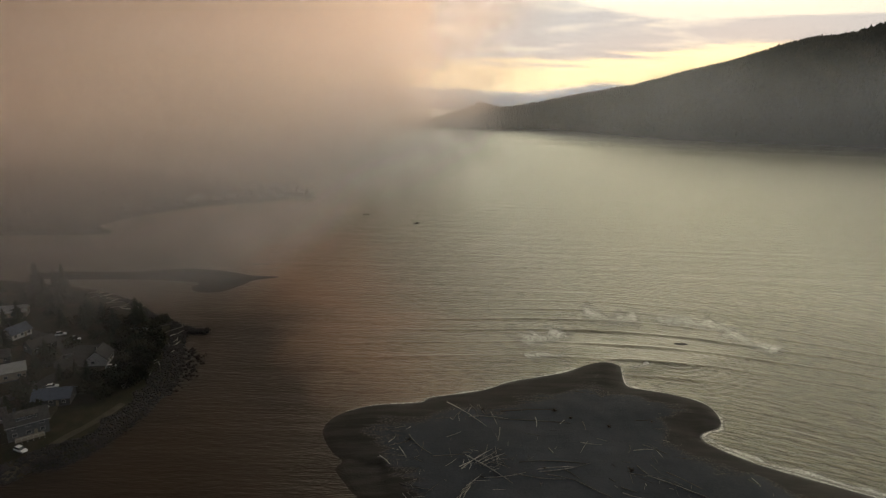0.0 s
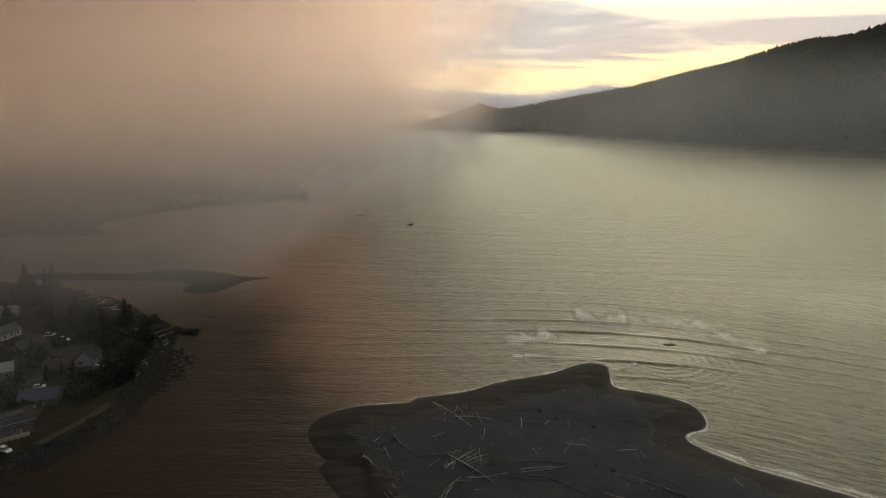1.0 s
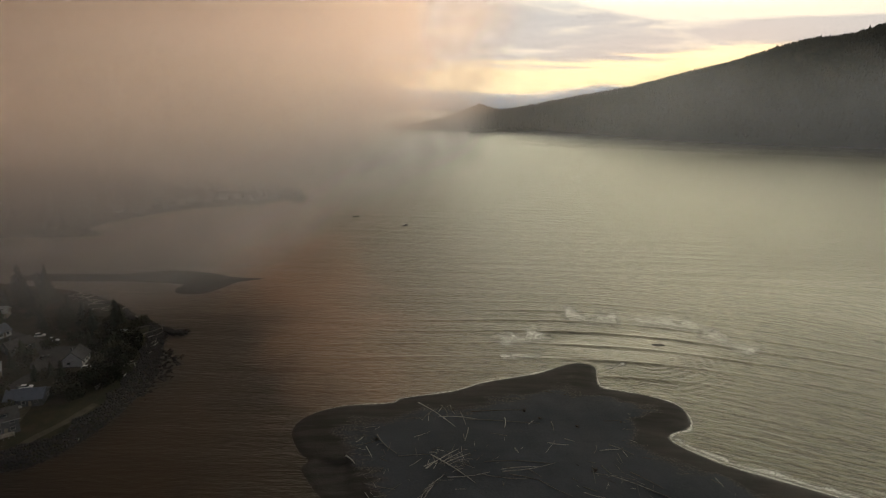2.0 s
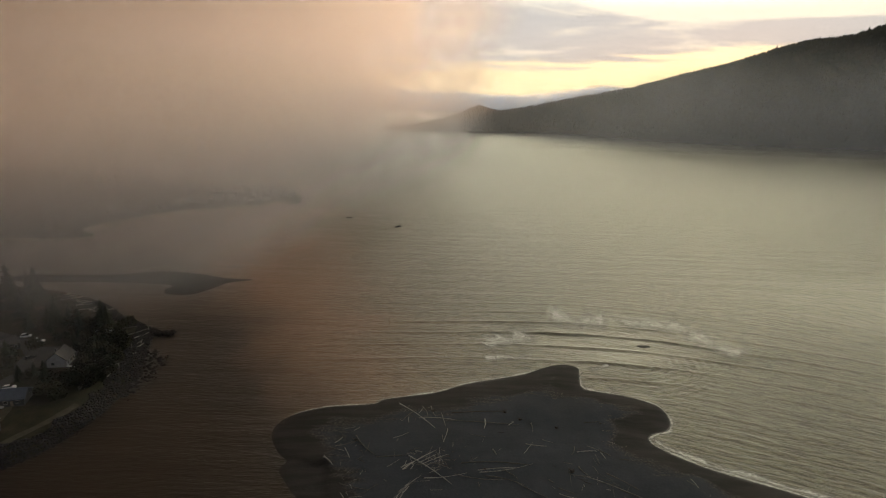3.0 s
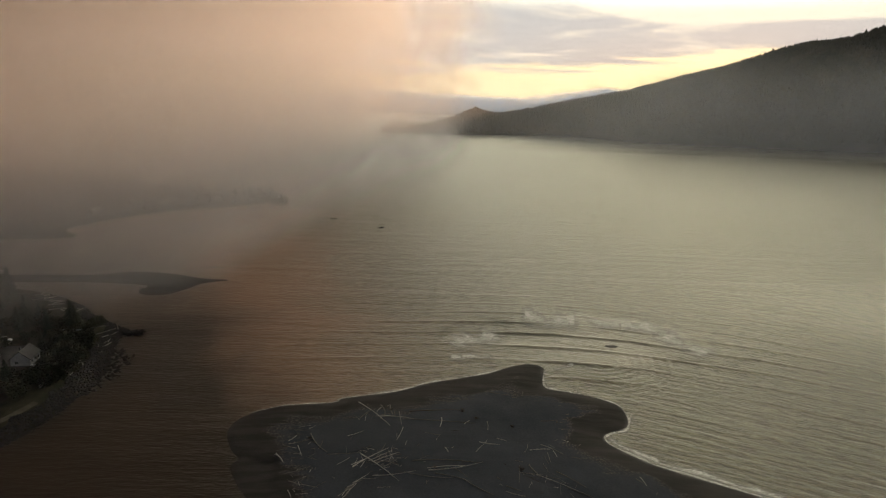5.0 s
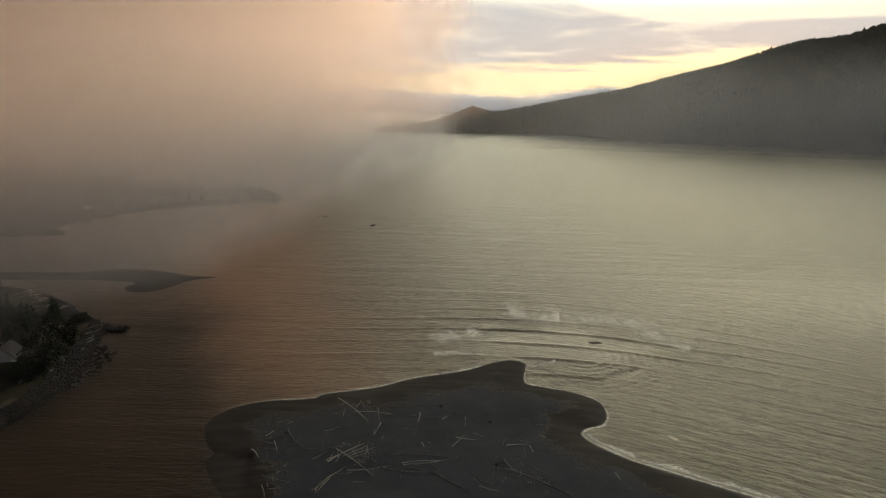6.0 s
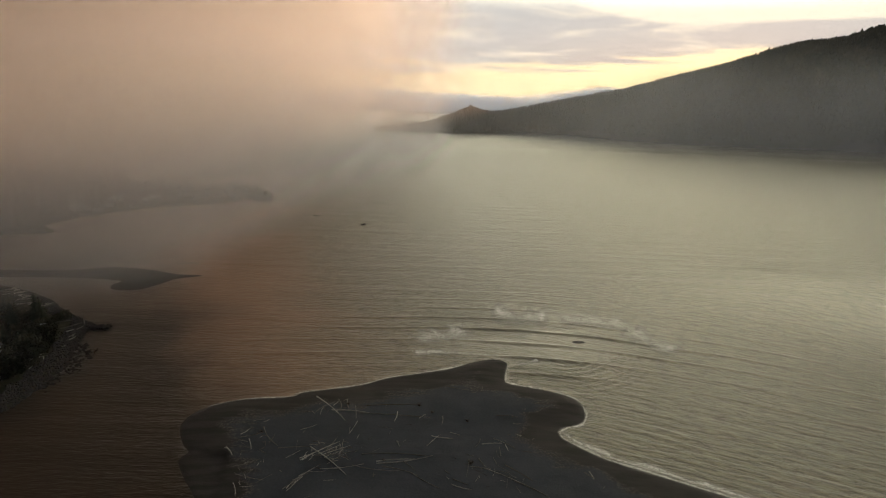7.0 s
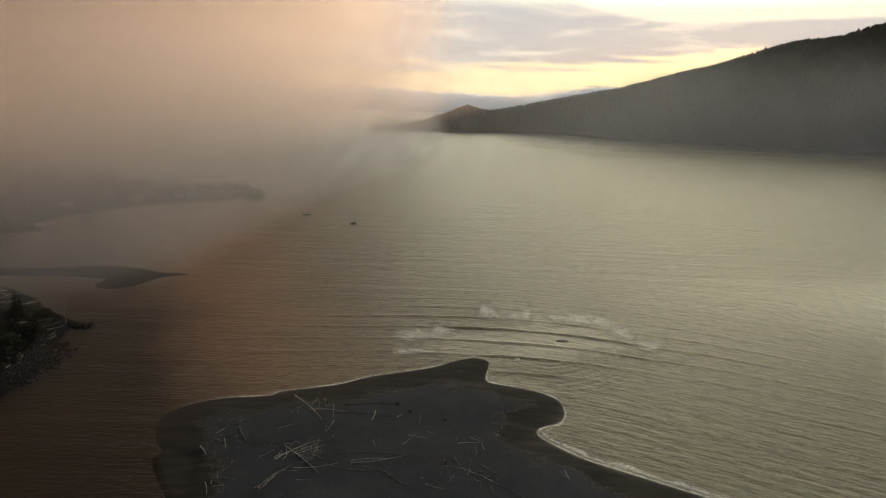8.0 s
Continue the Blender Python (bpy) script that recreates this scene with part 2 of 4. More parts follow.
def haze_density(nt, p, x, y, z):
    drift = step(nt, cloudy(nt, stretch(nt, p, 1, 0.3, 1.6), 1 / 45, 4, 0.55, 0.3), 0.32, 0.68, 0.35, 1.0)
    low = calc(nt, "MULTIPLY", step(nt, x, -150, -80, 1.0, 0.0), step(nt, z, 45, 110, 1.0, 0.0))
    return calc(nt, "MULTIPLY", calc(nt, "MULTIPLY", drift, low), 0.05)


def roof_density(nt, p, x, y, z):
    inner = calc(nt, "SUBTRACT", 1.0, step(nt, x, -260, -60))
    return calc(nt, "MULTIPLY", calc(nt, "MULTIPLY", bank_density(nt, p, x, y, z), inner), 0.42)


def sea_density(nt, p, x, y, z):
    top = calc(nt, "MULTIPLY_ADD", cloudy(nt, stretch(nt, p, 1, 1, 0.3), 1 / 520, 4, 0.55), 140.0, 30.0)
    top = calc(nt, "ADD", top, calc(nt, "MULTIPLY", step(nt, x, 500, 950), calc(nt, "SUBTRACT", 70.0, step(nt, x, 1000, 1500, 0.0, 60.0))))
    rise = calc(nt, "SUBTRACT", 1.0, step(nt, z, calc(nt, "SUBTRACT", top, 26.0), calc(nt, "ADD", top, 14.0)))
    return calc(nt, "MULTIPLY", rise, 0.24)


def veil_density(nt, p, x, y, z):
    n = cloudy(nt, p, 1 / 300, 4, 0.55, 0.6)
    soft = calc(nt, "MULTIPLY", step(nt, x, -50, 500), calc(nt, "SUBTRACT", 1.0, step(nt, z, 90, 300)))
    thick = calc(nt, "ADD", 0.17, step(nt, n, 0.48, 0.78, 0.0, 0.20))
    low = calc(nt, "SUBTRACT", 1.0, step(nt, calc(nt, "ADD", z, calc(nt, "MULTIPLY", n, -30.0)), -8, 20))
    low = calc(nt, "MULTIPLY", low, step(nt, x, 1150, 1700, 0.0, 0.22))
    return calc(nt, "MULTIPLY", calc(nt, "MINIMUM", calc(nt, "ADD", calc(nt, "MULTIPLY", thick, soft), low), 0.24), step(nt, z, 0.3, 8.0))


def make_foam():
    m, nt, out = blank("sea_foam")
    p = place(nt)
    n = cloudy(nt, stretch(nt, p, 0.7, 2.6, 1), 1.0, 6, 0.8, 0.2)
    edge = nt.nodes.new("ShaderNodeAttribute")
    edge.attribute_name = "amount"
    a = calc(nt, "MULTIPLY", edge.outputs["Fac"], step(nt, n, 0.32, 0.70, 0.13, 0.72))
    b = nt.nodes.new("ShaderNodeBsdfPrincipled")
    b.inputs["Base Color"].default_value = (0.72, 0.71, 0.66, 1)
    b.inputs["Roughness"].default_value = 0.6
    put_in(nt, b.inputs["Alpha"], a)
    nt.links.new(b.outputs[0], out.inputs[0])
    return m


def make_glass():
    m, nt, out = blank("window_glass")
    b = nt.nodes.new("ShaderNodeBsdfPrincipled")
    b.inputs["Base Color"].default_value = (0.03, 0.035, 0.04, 1)
    b.inputs["Roughness"].default_value = 0.06
    b.inputs["Specular IOR Level"].default_value = 0.7
    nt.links.new(b.outputs[0], out.inputs[0])
    return m


WATER, SAND, FOAM, GLASS = make_water(), make_sand(), make_foam(), make_glass()
BANK = make_fog("fog_bank", wall_density)
HAZE = make_fog("fog_fringe", haze_density)
ROOF_FOG = make_fog("shading_fog", roof_density, 0.15)
SEAFOG = make_fog("sea_fog", sea_density, 0.35, (0.50, 0.72, 1.0))
VEIL = make_fog("hill_mist", veil_density, 0.5)
WOOD = surface("bleached_driftwood", (0.11, 0.100, 0.090), (0.33, 0.305, 0.27), 1.2, 0.85, 0.02, local=True, wander=0.5, gloss=0.12)
TWIGS = surface("strewn_twigs", (0.05, 0.04, 0.033), (0.24, 0.21, 0.18), 0.9, 0.9, gloss=0.12)
OLDWOOD = surface("wet_driftwood", (0.045, 0.036, 0.03), (0.11, 0.09, 0.075), 1.2, 0.8, 0.02, local=True, wander=0.5, gloss=0.12)
GRASS = surface("rough_grass", (0.015, 0.015, 0.009), (0.036, 0.032, 0.019), 4.0, 0.95, 0.15, stain=(0.045, 0.036, 0.024), gloss=0.12)
GRAVEL = surface("gravel_path", (0.045, 0.038, 0.028), (0.085, 0.074, 0.056), 2.0, 0.95, 0.05, gloss=0.12)
ASPHALT = surface("worn_asphalt", (0.035, 0.035, 0.037), (0.065, 0.063, 0.06), 3.0, 0.9, 0.02, gloss=0.12)
ROCK = surface("wet_riprap", (0.014, 0.0135, 0.014), (0.045, 0.041, 0.041), 2.5, 0.8, 0.08, gloss=0.12)
NEEDLES = surface("conifer_needles", (0.013, 0.0165, 0.011), (0.031, 0.035, 0.021), 2.5, 0.9, 0.0, wander=0.4, gloss=0.12)
LEAVES = surface("shrub_leaves", (0.018, 0.020, 0.012), (0.042, 0.041, 0.023), 1.5, 0.85, 0.0, wander=0.4, gloss=0.12)
BARK = surface("bark", (0.03, 0.024, 0.018), (0.08, 0.065, 0.05), 0.6, 0.9, 0.03, gloss=0.12)
FOREST = surface("forest_floor", (0.018, 0.022, 0.012), (0.040, 0.042, 0.022), 60, 0.95, 0.0, gloss=0.12)
CONIFERS = surface("hill_conifers", (0.014, 0.019, 0.011), (0.060, 0.060, 0.030), 110, 0.9, 0.0, gloss=0.12)
WHITE = surface("white_siding", (0.30, 0.296, 0.285), (0.46, 0.452, 0.437), 1.5, 0.6, 0.004, gloss=0.12)
TAN = surface("tan_siding", (0.16, 0.135, 0.105), (0.25, 0.215, 0.175), 1.5, 0.7, 0.004, gloss=0.12)
GREYWALL = surface("grey_siding", (0.05, 0.052, 0.056), (0.10, 0.104, 0.11), 1.5, 0.7, 0.004, gloss=0.12)
SHINGLE = surface("dark_shingles", (0.035, 0.034, 0.035), (0.075, 0.072, 0.07), 1.0, 0.9, 0.02, gloss=0.12)
BLUEROOF = surface("blue_metal_roof", (0.03, 0.045, 0.075), (0.055, 0.075, 0.11), 1.6, 0.45, 0.01)
PALEROOF = surface("pale_metal_roof", (0.17, 0.175, 0.18), (0.27, 0.27, 0.27), 2.0, 0.5, 0.01)
PLANKS = surface("weathered_planks", (0.12, 0.10, 0.08), (0.24, 0.20, 0.16), 0.7, 0.85, 0.01)
PAINT = surface("white_car_paint", (0.60, 0.60, 0.60), (0.72, 0.72, 0.72), 2.0, 0.3)
DARKPAINT = surface("dark_car_paint", (0.03, 0.03, 0.033), (0.05, 0.05, 0.055), 2.0, 0.3)
RUBBER = surface("tyre_rubber", (0.015, 0.015, 0.015), (0.03, 0.03, 0.03), 0.3, 0.9)
STEEL = surface("dull_steel", (0.20, 0.20, 0.20), (0.34, 0.34, 0.33), 0.5, 0.5, metal=0.7)


# ---- mesh helpers ----
def mesh_of(name, verts, faces, mat, smooth=False):
    me = bpy.data.meshes.new(name)
    me.from_pydata([tuple(map(float, v)) for v in verts], [], [tuple(map(int, f)) for f in faces])
    me.materials.append(mat)
    if smooth:
        me.polygons.foreach_set("use_smooth", [True] * len(me.polygons))
    me.update()
    return me


def solid(name, verts, faces, mat, parent=None, label="", smooth=False):
    ob = new(name, mesh_of(name, verts, faces, mat, smooth))
    if parent:
        ob.parent = parent
    if label:
        tagged(ob, label)
    return ob


def part(name, bm, mat, parent, label="", m=None, smooth=False):
    me = bpy.data.meshes.new(name)
    bmesh.ops.recalc_face_normals(bm, faces=bm.faces)
    bm.to_mesh(me)
    bm.free()
    me.materials.append(mat)
    if smooth:
        me.polygons.foreach_set("use_smooth", [True] * len(me.polygons))
    ob = new(name, me)
    ob.parent = parent
    if m is not None:
        ob.matrix_basis = m
    if label:
        tagged(ob, label)
    return ob


def block(sx, sy, sz, x=0, y=0, z=0, bevel=0.0):
    """A box on its base at (x, y, z), with its edges taken off."""
    bm = bmesh.new()
    bmesh.ops.create_cube(bm, size=1, matrix=Matrix.LocRotScale((x, y, z + sz / 2), None, (sx, sy, sz)))
    if bevel:
        bmesh.ops.bevel(bm, geom=bm.edges[:], offset=bevel, segments=2, affect="EDGES")
    return bm


def tube(r1, r2, h, m=None, n=10):
    bm = bmesh.new()
    bmesh.ops.create_cone(bm, cap_ends=True, segments=n, radius1=r1, radius2=r2, depth=h, matrix=(m or Matrix()) @ Matrix.Translation((0, 0, h / 2)))
    return bm


def grid_faces(nu, nv):
    a = np.arange(nu * nv).reshape(nu, nv)
    return np.stack([a[:-1, :-1], a[1:, :-1], a[1:, 1:], a[:-1, 1:]], -1).reshape(-1, 4)


def rounded(points, per=6):
    """A closed smooth outline through a few corners."""
    p = np.array(points, float)
    q = []
    for i in range(len(p)):
        a, b, c, d = p[i - 1], p[i], p[(i + 1) % len(p)], p[(i + 2) % len(p)]
        for t in np.arange(per) / per:
            q.append(0.5 * (2 * b + (c - a) * t + (2 * a - 5 * b + 4 * c - d) * t * t + (3 * b - a - 3 * c + d) * t ** 3))
    return np.array(q)


def inside_by(x, y, poly):
    """The distance to an outline, positive inside it."""
    x, y = np.asarray(x, float), np.asarray(y, float)
    best, odd = np.full(x.shape, 1e18), np.zeros(x.shape, bool)
    for (ax, ay), (bx, by) in zip(poly, np.roll(poly, -1, 0)):
        ex, ey = bx - ax, by - ay
        t = np.clip(((x - ax) * ex + (y - ay) * ey) / (ex * ex + ey * ey + 1e-9), 0, 1)
        best = np.minimum(best, (x - ax - t * ex) ** 2 + (y - ay - t * ey) ** 2)
        cross = ((ay > y) != (by > y)) & (x < (bx - ax) * (y - ay) / (by - ay + 1e-12) + ax)
        odd ^= cross
    return np.where(odd, 1, -1) * np.sqrt(best)


def waver(x, y, size, seed=0.0):
    """Smooth unevenness, about -1 to 1, from a few crossed waves."""
    x, y = np.asarray(x) / size, np.asarray(y) / size
    s = np.zeros(np.shape(x))
    for k in range(7):
        a, f = seed * 3.1 + k * 2.399, 1.0 + 0.45 * k
        s = s + np.sin((x * math.cos(a) + y * math.sin(a)) * f * 2.2 + k * 1.7 + seed + 0.8 * np.sin((y * math.cos(a) - x * math.sin(a)) * f)) / (1 + 0.35 * k)
    return s / 2.6


# ---- the spit, the shores ----
SPIT = rounded([(-37, 188), (-33, 197), (-22, 204), (-3, 207.5), (2, 211.5), (22, 218), (36, 226.5), (60, 236), (73, 244.5), (81, 247.5), (87, 245),
                (86.5, 237), (85, 231), (85.5, 224.5), (94, 221.5), (105, 217.5), (113, 211), (113.5, 201), (110, 194), (102, 190), (101, 184),
                (113, 172), (132, 161.5), (160, 147), (230, 112), (300, 60), (120, 20), (20, 60), (-10, 134), (-24, 156), (-29, 164.5), (-27.5, 169), (-31, 173), (-35, 180)])
VILLAGE = rounded([(-190, 60), (-128, 152), (-116, 162), (-108.5, 174), (-104, 192), (-104, 212), (-104, 227), (-109, 241), (-115, 258), (-117, 266), (-122, 275),
                   (-144, 290), (-156, 302), (-178, 317), (-205, 326), (-280, 340), (-420, 380), (-720, 430), (-720, 60)])
POINT = rounded([(-285, 440), (-270, 476), (-258, 512), (-222, 560), (-187, 583), (-163, 598), (-146, 620), (-130, 608), (-123, 614), (-127, 643), (-144, 676),
                 (-172, 680), (-212, 664), (-270, 690), (-420, 760), (-720, 800), (-720, 420)])
BAR = rounded([(-95, 357), (-108, 349), (-114, 337), (-122, 326), (-135, 325.5), (-140, 333), (-139, 341), (-157, 343.5), (-178, 343.5), (-230, 340), (-235, 352),
               (-185, 358), (-157, 368), (-131, 365), (-112, 358)])


def spit_height(x, y):
    d = inside_by(x, y, SPIT)
    up = 2.5 * (1 - np.exp(-np.maximum(d, 0) / 16.0)) + np.clip(d, 0, 1.5) * 0.1
    up = up + np.clip(d / 10, 0, 1) * (0.18 * waver(x, y, 9, 1) + 0.30 * waver(x, y, 30, 2))
    # a wet terrace on the west side, below a low scarp
    low = 1 / (1 + np.exp((y - 168.5 + 0.25 * (x + 20) - waver(x, y, 6, 3)) / 0.35)) / (1 + np.exp((x + 15.5 + 0.35 * (168 - y) * -0.4 - 1.5 * waver(x, y, 8, 2)) / 0.8))
    up = up - low * np.clip(up - 0.35, 0, 1.3)
    return np.where(d > 0, up, d * 0.09)


def village_height(x, y):
    d = inside_by(x, y, VILLAGE)
    up = 3.6 * (1 - np.exp(-np.maximum(d, 0) / 4.5)) + np.clip(d / 12, 0, 1) * 0.35 * waver(x, y, 26, 3)
    up = up + np.clip((d - 60) / 200, 0, 1) * 14
    return np.where(d > 0, up, d * 0.3)


def point_height(x, y):
    d = inside_by(x, y, POINT)
    return np.where(d > 0, 3.0 * (1 - np.exp(-np.maximum(d, 0) / 7)) + np.clip((d - 15) / 120, 0, 1) * 10, d * 0.2)


def bar_height(x, y):
    d = inside_by(x, y, BAR)
    return np.where(d > 0, 0.9 * (1 - np.exp(-np.maximum(d, 0) / 7)) + 0.08 * waver(x, y, 10, 5) * np.clip(d / 5, 0, 1), d * 0.08)


def land(name, height, box, cell, mat, label):
    xs, ys = np.arange(box[0], box[1] + cell, cell), np.arange(box[2], box[3] + cell, cell)
    X, Y = np.meshgrid(xs, ys, indexing="ij")
    Z = height(X, Y)
    faces = grid_faces(len(xs), len(ys))
    keep = Z.reshape(-1)[faces].max(1) > -0.8
    used, faces = np.unique(faces[keep], return_inverse=True)
    verts = np.stack([X, Y, Z], -1).reshape(-1, 3)[used]
    ob = solid(name, verts, faces.reshape(-1, 4), mat, smooth=True)
    return tagged(ob, label, "ground", kind="structure")


land("ground_spit", spit_height, (-44, 240, 60, 252), 1.0, SAND, "dark grey sand spit with wet brown edges in the bay")
land("ground_village", village_height, (-460, -96, 80, 400), 1.6, GRASS, "low grassy village shore with a rocky edge")
land("ground_point", point_height, (-520, -116, 430, 760), 3.0, GRASS, "low wooded point with cottages across the inlet")
land("sandbar", bar_height, (-240, -90, 318, 374), 1.2, SAND, "low wet dark sandbar at the inlet's mouth")


def shoal_height(x, y):
    r = np.hypot((np.asarray(x) - 127) / 3.4, (np.asarray(y) - 271) / 1.6 - 0.15 * np.sin(np.asarray(x) / 3))
    return 0.14 * (1 - r * r) + 0.05 * waver(x, y, 2, 4)


land("shoal", shoal_height, (118, 138, 268, 277), 0.4, SAND, "small bare sand shoal just above the water")


# ---- the water ----
def make_bay():
    def axis(a, b, cell, lo, hi):
        mid = np.arange(a, b + cell, cell)
        grow = np.cumsum(cell * 1.35 ** np.arange(1, 40))
        low, high = a - grow[a - grow > lo], mid[-1] + grow[mid[-1] + grow < hi]
        return np.concatenate([[lo], low[::-1], mid, high, [hi]])
    xs, ys = axis(-60, 320, 1.0, -4600, 4600), axis(146, 400, 0.7, -1500, 4700)
    X, Y = np.meshgrid(xs, ys, indexing="ij")
    d = -inside_by(X, Y, SPIT)
    # the swell comes in from the sea and bends round the shoal off the tip
    k = 0.045
    a, b = -0.10 * (X - 135) + (Y - 278), 0.46 * (X - 135) + 0.89 * (Y - 278)
    s = np.logaddexp(k * np.clip(a, -900, 900), k * np.clip(b, -900, 900)) / k
    phase = s / 15.0 + 0.10 * waver(X, Y, 70, 6) + 0.015 * waver(X, Y, 18, 7)
    crest = np.abs(np.cos(math.pi * phase)) ** 36
    calm = np.exp(-((s - 4) / 40.0) ** 2) + 0.2 * np.exp(-((s - 60) / 60.0) ** 2)
    calm = calm * (0.35 + 0.65 * np.exp(-((X - 105) / 75.0) ** 2))
    calm = calm * np.clip(0.7 + 0.45 * waver(X, Y, 45, 8), 0.1, 1.2) * np.clip((d + 1) / 7, 0, 1)
    calm = calm * np.clip((X + 55) / 70, 0, 1) * np.clip((315 - X) / 60, 0, 1) * np.clip((395 - Y) / 60, 0, 1) * np.clip((Y - 147) / 12, 0, 1)
    Z = 1.0 * calm * crest
    ripple = np.clip((X + 55) / 30, 0, 1) * np.clip((315 - X) / 60, 0, 1) * np.clip((395 - Y) / 40, 0, 1) * np.clip((Y - 147) / 12, 0, 1)
    Z = Z + 0.015 * ripple * waver(X * 0.45, Y, 3.2, 9) * np.clip((d + 1) / 5, 0, 1)
    # wavelets curl round into the lee of the shoal, and run in along the seaward beach
    r, turn = np.hypot(X - 114, (Y - 256) * 1.15) + 1.2 * waver(X, Y, 16, 11), np.arctan2(Y - 256, X - 114)
    lee = np.clip((r - 7) / 8, 0, 1) * np.clip((52 - r) / 25, 0, 1) * np.clip((0.45 - turn) / 0.5, 0, 1) * np.clip((turn + 2.1) / 0.5, 0, 1)
    Z = Z + 0.26 * lee * np.sin(math.tau * r / 4.4) * np.clip(0.75 + 0.5 * waver(X, Y, 12, 12), 0.1, 1.2) * np.clip(d / 5, 0, 1)
    run = 0.46 * (X - 113) + 0.89 * (Y - 172) + 1.6 * waver(X, Y, 24, 13)
    beach = np.clip((X - 115) / 25, 0, 1) * np.clip((300 - X) / 60, 0, 1) * np.clip(d / 6, 0, 1) * np.clip((75 - run) / 50, 0, 1) * np.clip((Y - 147) / 12, 0, 1)
    Z = Z + 0.20 * beach * np.sin(math.tau * run / 5.6) * np.clip(0.6 + 0.7 * waver(X, Y, 20, 14), 0.0, 1.2)
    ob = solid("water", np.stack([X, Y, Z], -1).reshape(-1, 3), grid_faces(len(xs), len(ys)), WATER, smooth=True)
    tagged(ob, "silty olive bay water with low swell and ripples", "water", kind="structure")


make_bay()


# ---- foam ----
def ribbon(path, inner, outer, label, lift=0.12, seed=0.0):
    """A strip of foam along a line, from inner to outer metres off it, fading out at its ends and sides."""
    p = np.array(path, float)
    tan = np.gradient(p, axis=0)
    nor = np.stack([-tan[:, 1], tan[:, 0]], 1) / np.linalg.norm(tan, axis=1)[:, None]
    n, cols = len(p), 6
    along = np.arange(n) / (n - 1)
    ends = np.clip(along * 8, 0, 1) * np.clip((1 - along) * 8, 0, 1)
    verts, amount = [], []
    wob = waver(p[:, 0], p[:, 1], 7, seed)
    for j in range(cols):
        f = j / (cols - 1)
        off = inner + (outer - inner) * f * (1 + 0.4 * wob)
        verts.append(np.column_stack([p + nor * off[:, None], np.full(n, lift)]))
        amount.append(ends * (1 - abs(2 * f - 1) ** 1.5) * np.clip(0.9 + 0.2 * wob, 0.4, 1.2))
    ob = solid("foam", np.stack(verts, 1).reshape(-1, 3), grid_faces(n, cols), FOAM)
    at = ob.data.attributes.new("amount", "FLOAT", "POINT")
    at.data.foreach_set("value", np.stack(amount, 1).reshape(-1).astype(np.float32))
    return tagged(ob, label, "foam", kind="stuff")


def along_spit(a, b):
    k = np.arange(a * 6, b * 6 + 1) % len(SPIT)
    p = SPIT[k]
    q = np.concatenate([np.linspace(p[i], p[i + 1], 4)[:-1] for i in range(len(p) - 1)] + [p[-1:]])
    return q


ribbon(along_spit(1, 4), -0.5, 0.7, "thin white foam line where the bay meets black sand", seed=1)
ribbon(along_spit(3, 8), -0.6, 1.5, "white foam washing along the sand's edge", seed=2)
ribbon(along_spit(10, 15), -0.5, 1.8, "white foam curling into the cove of the spit", seed=3)
ribbon(along_spit(14, 20), -0.6, 1.4, "white foam round the spit's rounded shoulder", seed=4)
ribbon(along_spit(19, 25), -0.6, 1.9, "broad white foam along the spit's seaward beach", seed=5)
ribbon(along_spit(19, 25), 0.8, 5.0, "thin lacy foam drifting off the beach", lift=0.14, seed=6)


def bow(x1, y1, x2, y2, sag, n=40):
    t = np.linspace(0, 1, n)
    return np.column_stack([x1 + (x2 - x1) * t - (y2 - y1) * sag * 4 * t * (1 - t), y1 + (y2 - y1) * t + (x2 - x1) * sag * 4 * t * (1 - t)])


for x1, y1, x2, y2, sag, wide in ((44, 248, 66, 252, 0.05, 3.0), (46, 262, 74, 274, 0.06, 9), (84, 300, 116, 294, 0.03, 13), (122, 296, 164, 284, 0.12, 10), (150, 284, 168, 258, 0.12, 8), (92, 240, 104, 246, 0.1, 2.5)):
    ribbon(bow(x1, y1, x2, y2, sag), -wide * 0.7, wide * 1.7, "soft white foam left by waves breaking on the shoal", lift=0.55, seed=x1)
ribbon(bow(-126, 379, -106, 381, 0.02), 0, 4.0, "small white breaker beyond the sandbar", seed=3)
ribbon(bow(-190, 374, -124, 374, 0.04), 0, 3.0, "thin white breaker along the sandbar", seed=8)


# ---- the wooded hill across the bay ----
SHORE_X, SHORE_Y = [-160, -24, 106, 285, 357, 480, 600, 743, 1000, 1300, 2000, 2700], [1700, 1715, 1768, 1862, 1905, 1858, 1726, 1679, 1660, 1655, 1640, 1600]
RIDGE_X = [-160, -60, 0, 108, 157, 205, 230, 336, 467, 642, 780, 954, 1130, 1211, 1310, 1430, 2000, 2700]
RIDGE_Z = [0, 3, 16, 43, 65, 52, 49, 71, 99, 137, 178, 226, 288, 304, 321, 362, 470, 520]


def hill_point(x, v):
    """v: 0 at the shore, 1 on the ridge, 2 at the far foot."""
    ys = np.interp(x, SHORE_X, SHORE_Y)
    top = np.interp(x, RIDGE_X, RIDGE_Z)
    back = np.maximum(1955.0, ys + 55)
    y = np.where(v <= 1, ys + (back - ys) * v, back + 500 * (v - 1))
    rise = np.where(v <= 1, np.sin(np.clip(v, 0, 1) * math.pi / 2) ** 0.85, np.cos(np.clip(v - 1, 0, 1) * math.pi / 2))
    gully = waver(x, y, 120, 2) * 0.10 * np.sin(np.clip(v, 0, 1) * math.pi)
    return y, top * np.clip(rise + gully, 0, 1.05) - 0.5


